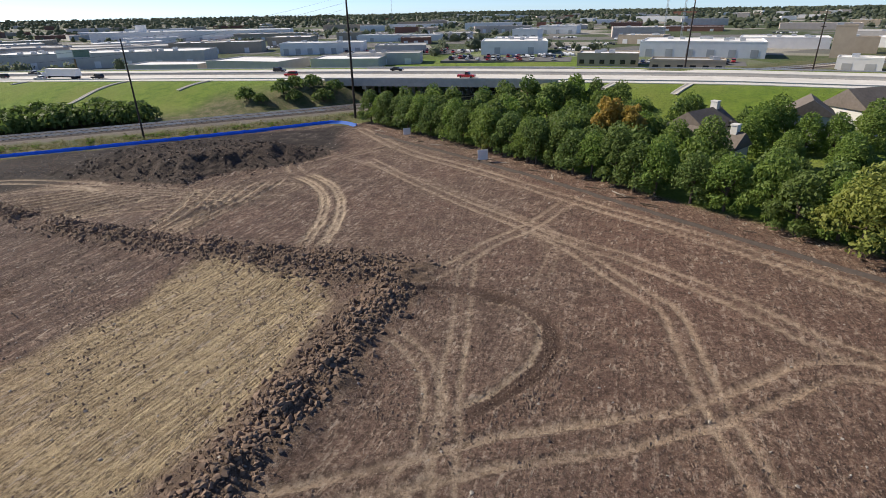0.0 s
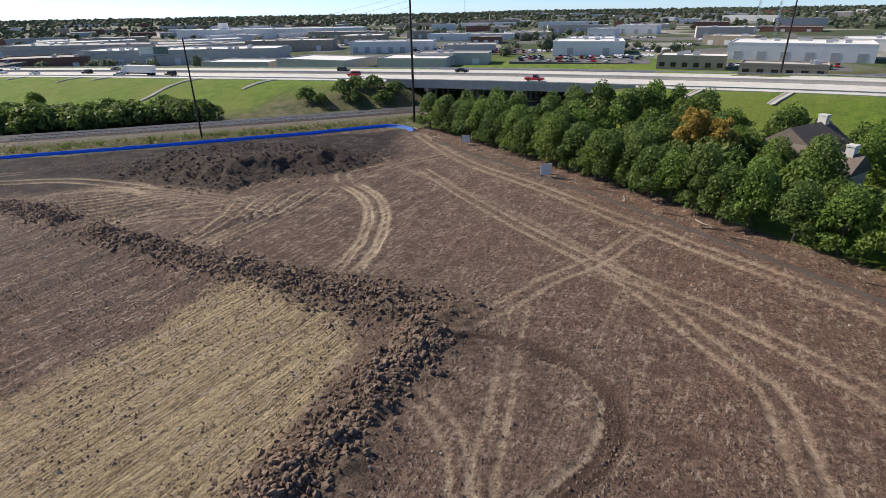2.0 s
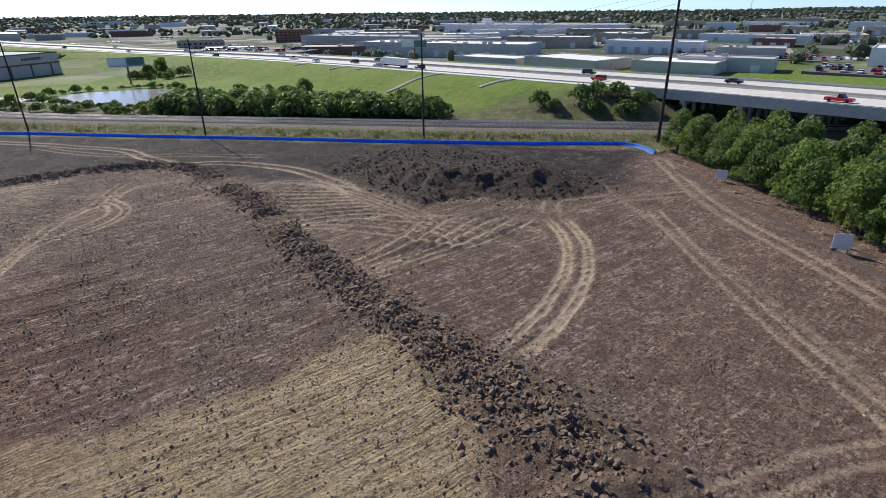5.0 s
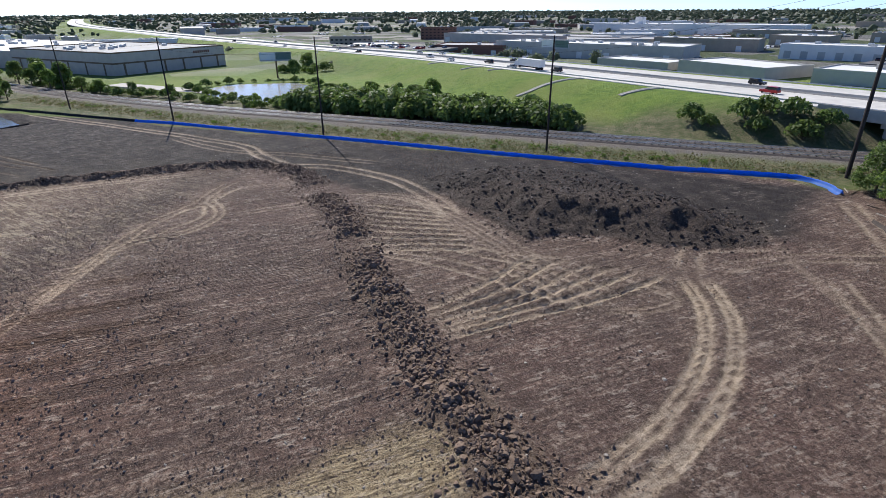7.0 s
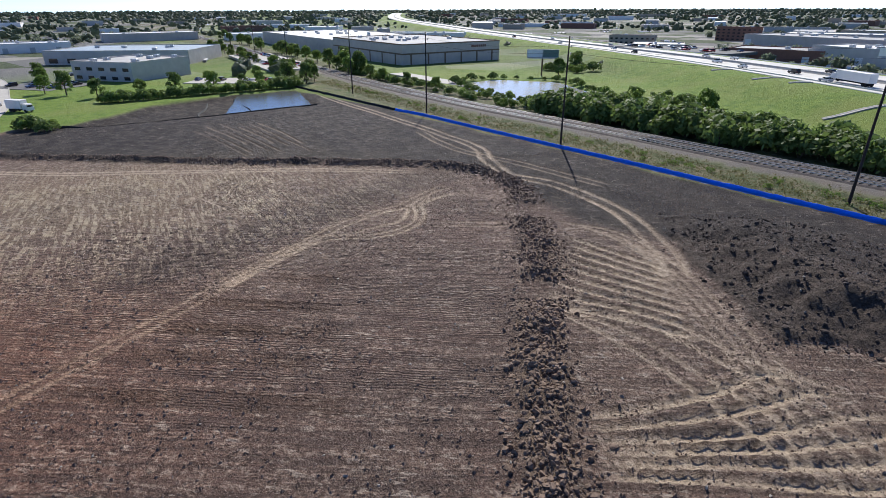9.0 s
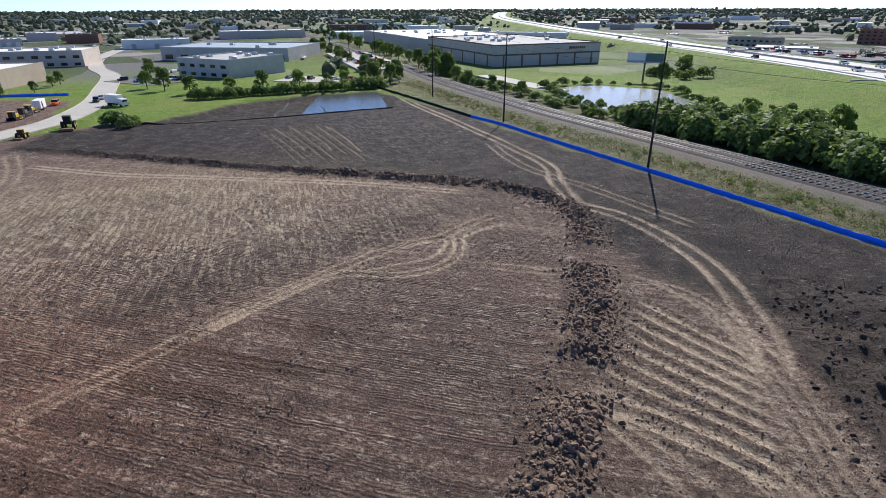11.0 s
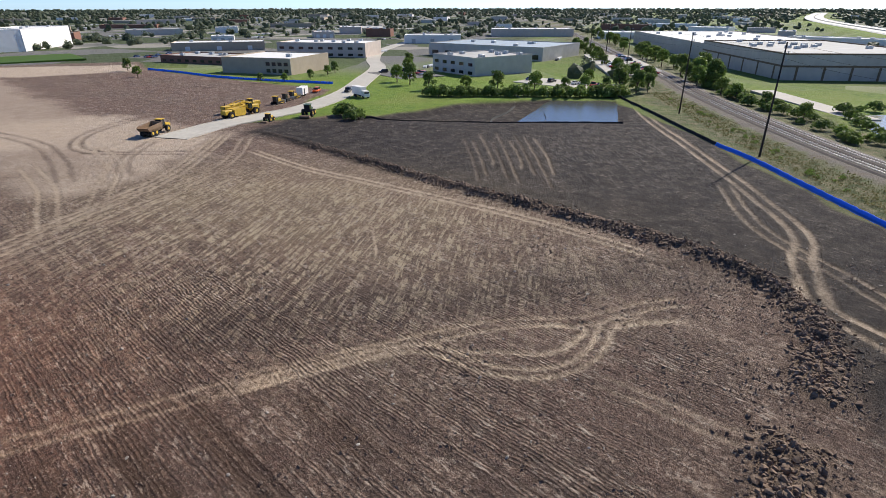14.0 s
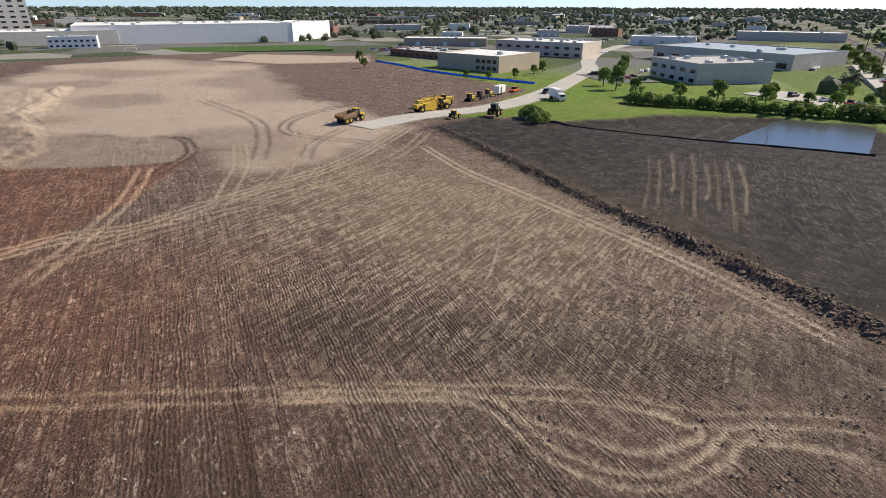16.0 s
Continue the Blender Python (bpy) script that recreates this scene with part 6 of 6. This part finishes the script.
def scraper(x, y, rot):
    ob = thing("scraper", "large dusty yellow wheel tractor scraper parked on the earth", "scraper", pose(x, y, lay(x, y), 0, 0, rot), "earthmovers")
    for sy in (-1, 1):
        tyre(ob, 5.0, sy * 1.3, 1.0, 0.8)
        tyre(ob, -4.6, sy * 1.3, 1.0, 0.8)
    part("tractor_hood", boxes((4.2, 7.2, -0.8, 0.8, 1.3, 2.6), bevel=0.12), M_YELLOW, ob)
    part("cab", boxes((3.0, 4.2, -0.9, 0.5, 1.8, 3.4), bevel=0.08), M_GLASS, ob)
    part("cab_roof", boxes((2.9, 4.3, -1.0, 0.6, 3.4, 3.55)), M_YELLOW, ob)
    part("gooseneck", prism(bmesh.new(), [(3.0, 1.6), (4.4, 1.9), (3.2, 3.0), (0.2, 2.7), (0.2, 2.2), (2.6, 2.3)], -0.35, 0.35), M_YELLOW, ob)
    part("bowl", prism(bmesh.new(), [(-3.6, 0.7), (0.2, 0.4), (0.9, 1.0), (0.7, 2.6), (-3.4, 2.5)], -1.55, 1.55), M_YELLOW, ob)
    bm = bmesh.new()
    for sy in (-1.45, 1.45):
        rod(bm, (-3.2, sy, 2.4), (0.8, sy * 0.7, 3.3), 0.12)
        rod(bm, (0.8, sy * 0.7, 3.3), (3.0, 0, 2.6), 0.12)
    rod(bm, (0.8, -1.0, 3.3), (0.8, 1.0, 3.3), 0.12)
    part("lift_frame", bm, M_YELLOW, ob)
    part("engine_housing", boxes((-6.4, -3.7, -1.0, 1.0, 1.2, 2.4), bevel=0.12), M_YELLOW, ob)
    part("exhaust", rod(bmesh.new(), (-5.0, 0.5, 2.4), (-5.0, 0.5, 3.2), 0.09), M_BLACK, ob)
    return ob


def dozer(x, y, rot, label, paint):
    ob = thing("bulldozer", label, "bulldozer", pose(x, y, lay(x, y), 0, 0, rot), "earthmovers")
    for sy in (-1, 1):
        part("crawler_track", prism(bmesh.new(), [(-1.9, 0.35), (-1.5, 0), (1.5, 0), (1.9, 0.4), (1.4, 0.85), (-1.4, 0.95)], sy * 1.0 - 0.28, sy * 1.0 + 0.28), M_TYRE, ob)
    part("hood", boxes((0.1, 1.9, -0.6, 0.6, 0.8, 1.75), bevel=0.08), paint, ob)
    part("cab", boxes((-1.3, 0.1, -0.7, 0.7, 0.9, 2.6), bevel=0.06), M_GLASS, ob)
    part("cab_roof", boxes((-1.5, 0.25, -0.85, 0.85, 2.6, 2.75)), paint, ob)
    part("blade", prism(bmesh.new(), [(2.5, 0.02), (2.75, 0.02), (2.6, 0.5), (2.8, 1.15), (2.6, 1.15), (2.42, 0.5)], -1.7, 1.7), M_GALV, ob)
    for sy in (-1, 1):
        part("push_arm", rod(bmesh.new(), (0.2, sy * 1.35, 0.45), (2.5, sy * 1.35, 0.4), 0.12), paint, ob)
    return ob


def tractor(x, y, rot, paint, label, s=1.0):
    ob = thing("tractor", label, "tractor", pose(x, y, lay(x, y), 0, 0, rot), "earthmovers")
    for sy in (-1, 1):
        tyre(ob, -1.1 * s, sy * 1.1 * s, 0.95 * s, 0.55 * s)
        tyre(ob, 1.8 * s, sy * 1.0 * s, 0.75 * s, 0.45 * s)
    part("hood", boxes((0.3 * s, 2.8 * s, -0.45 * s, 0.45 * s, 1.0 * s, 1.9 * s), bevel=0.08), paint, ob)
    part("cab", boxes((-1.5 * s, 0.3 * s, -0.75 * s, 0.75 * s, 1.2 * s, 2.9 * s), bevel=0.06), M_GLASS, ob)
    part("cab_roof", boxes((-1.6 * s, 0.4 * s, -0.85 * s, 0.85 * s, 2.9 * s, 3.08 * s), bevel=0.04), paint, ob)
    part("drawbar", rod(bmesh.new(), (-1.8 * s, 0, 0.7 * s), (-3.4 * s, 0, 0.5 * s), 0.1), M_BLACK, ob)
    part("disc_harrow", boxes((-4.6 * s, -3.3 * s, -1.3 * s, 1.3 * s, 0.15, 0.7 * s), bevel=0.1), M_RUST, ob)
    return ob


def dumper(x, y, rot):
    ob = thing("dump_truck", "dusty brown articulated dump truck at the end of the road", "dump truck", pose(x, y, lay(x, y), 0, 0, rot), "earthmovers")
    for px in (-3.2, -1.6, 3.4):
        for sy in (-1, 1):
            tyre(ob, px, sy * 1.15, 0.85, 0.6)
    bm = prism(bmesh.new(), [(-5.0, 2.3), (-4.2, 1.4), (0.8, 1.2), (1.3, 3.0), (0.9, 3.0), (0.6, 1.7), (-4.2, 1.9)], -1.5, 1.5)
    for sy in (-1.5, 1.38):
        prism(bm, [(-4.8, 2.0), (-4.2, 1.4), (0.8, 1.2), (1.2, 2.9), (-4.6, 2.6)], sy, sy + 0.12)
    part("dump_body", bm, M_RUST, ob)
    part("cab", boxes((1.7, 3.2, -0.8, 0.8, 1.4, 3.2), bevel=0.08), M_GLASS, ob)
    part("cab_roof", boxes((1.6, 3.3, -0.9, 0.9, 3.2, 3.35)), M_YELLOW, ob)
    part("hood", prism(bmesh.new(), [(3.2, 1.1), (5.2, 1.1), (5.1, 1.9), (3.2, 2.4)], -0.9, 0.9), M_YELLOW, ob)
    part("chassis", boxes((-4.6, 4.6, -0.45, 0.45, 0.8, 1.2)), M_BLACK, ob)
    return ob


scraper(-172.5, -43.5, 175)
scraper(-179, -49, 168)
dumper(-143.5, -45, 195)
dozer(-196, -48.5, 185, "yellow bulldozer with a pale blade parked beside the road", M_YELLOW)
dozer(-203, -50, 188, "tan bulldozer parked in the row beside the road", M_RUST)
dozer(-209, -51.5, 182, "yellow bulldozer parked in the row by the white trailer", M_YELLOW)
tractor(-169, -30.5, 190, M_YELLOW, "small yellow loader tractor at the road edge", 0.75)
tractor(-181, -25.5, 200, M_GREEN, "dark green farm tractor with a harrow by the bushes", 1.15)
ob = thing("trailer", "white site trailer with a dark door", "trailer", pose(-217, -53, lay(-217, -53), 0, 0, 15), "site vehicles")
part("body", boxes((-3, 3, -1.2, 1.2, 0.6, 3.2), bevel=0.05), M_WHITE, ob)
part("door", boxes((0.6, 1.5, 1.18, 1.26, 0.7, 2.7)), M_BLACK, ob)
for sx in (-0.5, 0.5):
    for sy in (-1, 1):
        w = part("wheel", wheel_mesh(bmesh.new(), 0, 0, 0, 0.36, 0.22), M_TYRE, ob)
        w.location = (sx, sy * 1.0, 0.36)


# ---- hoardings and masts ----
def billboard(x, y, rot, h, label):
    ob = thing("billboard", label, "billboard", pose(x, y, lay(x, y), 0, 0, rot), "billboards")
    part("post", rod(bmesh.new(), (0, 0, -0.3), (0, 0, h - 3.2), 0.42, seg=12), M_RUST, ob)
    part("frame", boxes((-7.6, 7.6, -0.7, 0.7, h - 3.4, h - 3.1), (-7.6, 7.6, -0.25, 0.25, h - 3.1, h + 0.6)), M_GREYW, ob)
    part("poster", boxes((-7.4, -0.2, -0.33, -0.255, h - 2.9, h + 0.4)), M_WHITE, ob, "white poster panel")
    part("poster", boxes((0.2, 7.4, -0.33, -0.255, h - 2.9, h + 0.4)), plain("grey_green_poster", (0.14, 0.2, 0.17), 0.6), ob, "grey-green poster panel")
    part("catwalk", boxes((-7.4, 7.4, -1.5, -0.7, h - 3.5, h - 3.42)), M_GALV, ob)
    return ob


billboard(-266, 174, 62, 11.5, "two-panel roadside billboard on a steel post by the pond")
billboard(-180, 286, 10, 13, "two-panel billboard on a post across the highway")
for x, y, h in ((205, 480, 60), (198, 500, 52), (-110, 1500, 120)):
    ob = thing("radio_mast", "slender grey lattice radio mast far off in the town", "mast", pose(x, y, lay(x, y)), "masts")
    bm = bmesh.new()
    for k in range(3):
        a = k * 2.0944
        rod(bm, (1.0 * math.cos(a), 1.0 * math.sin(a), 0), (0.5 * math.cos(a), 0.5 * math.sin(a), h), 0.13, 0.1, 5)
        for j in range(int(h / 4)):
            b = (k + 1) * 2.0944
            s0, s1 = 1 - 0.5 * j * 4 / h, 1 - 0.5 * (j + 1) * 4 / h
            rod(bm, (s0 * math.cos(a), s0 * math.sin(a), j * 4), (s1 * math.cos(b), s1 * math.sin(b), j * 4 + 4), 0.06, 0.06, 4)
    part("lattice", bm, M_GALV, ob)
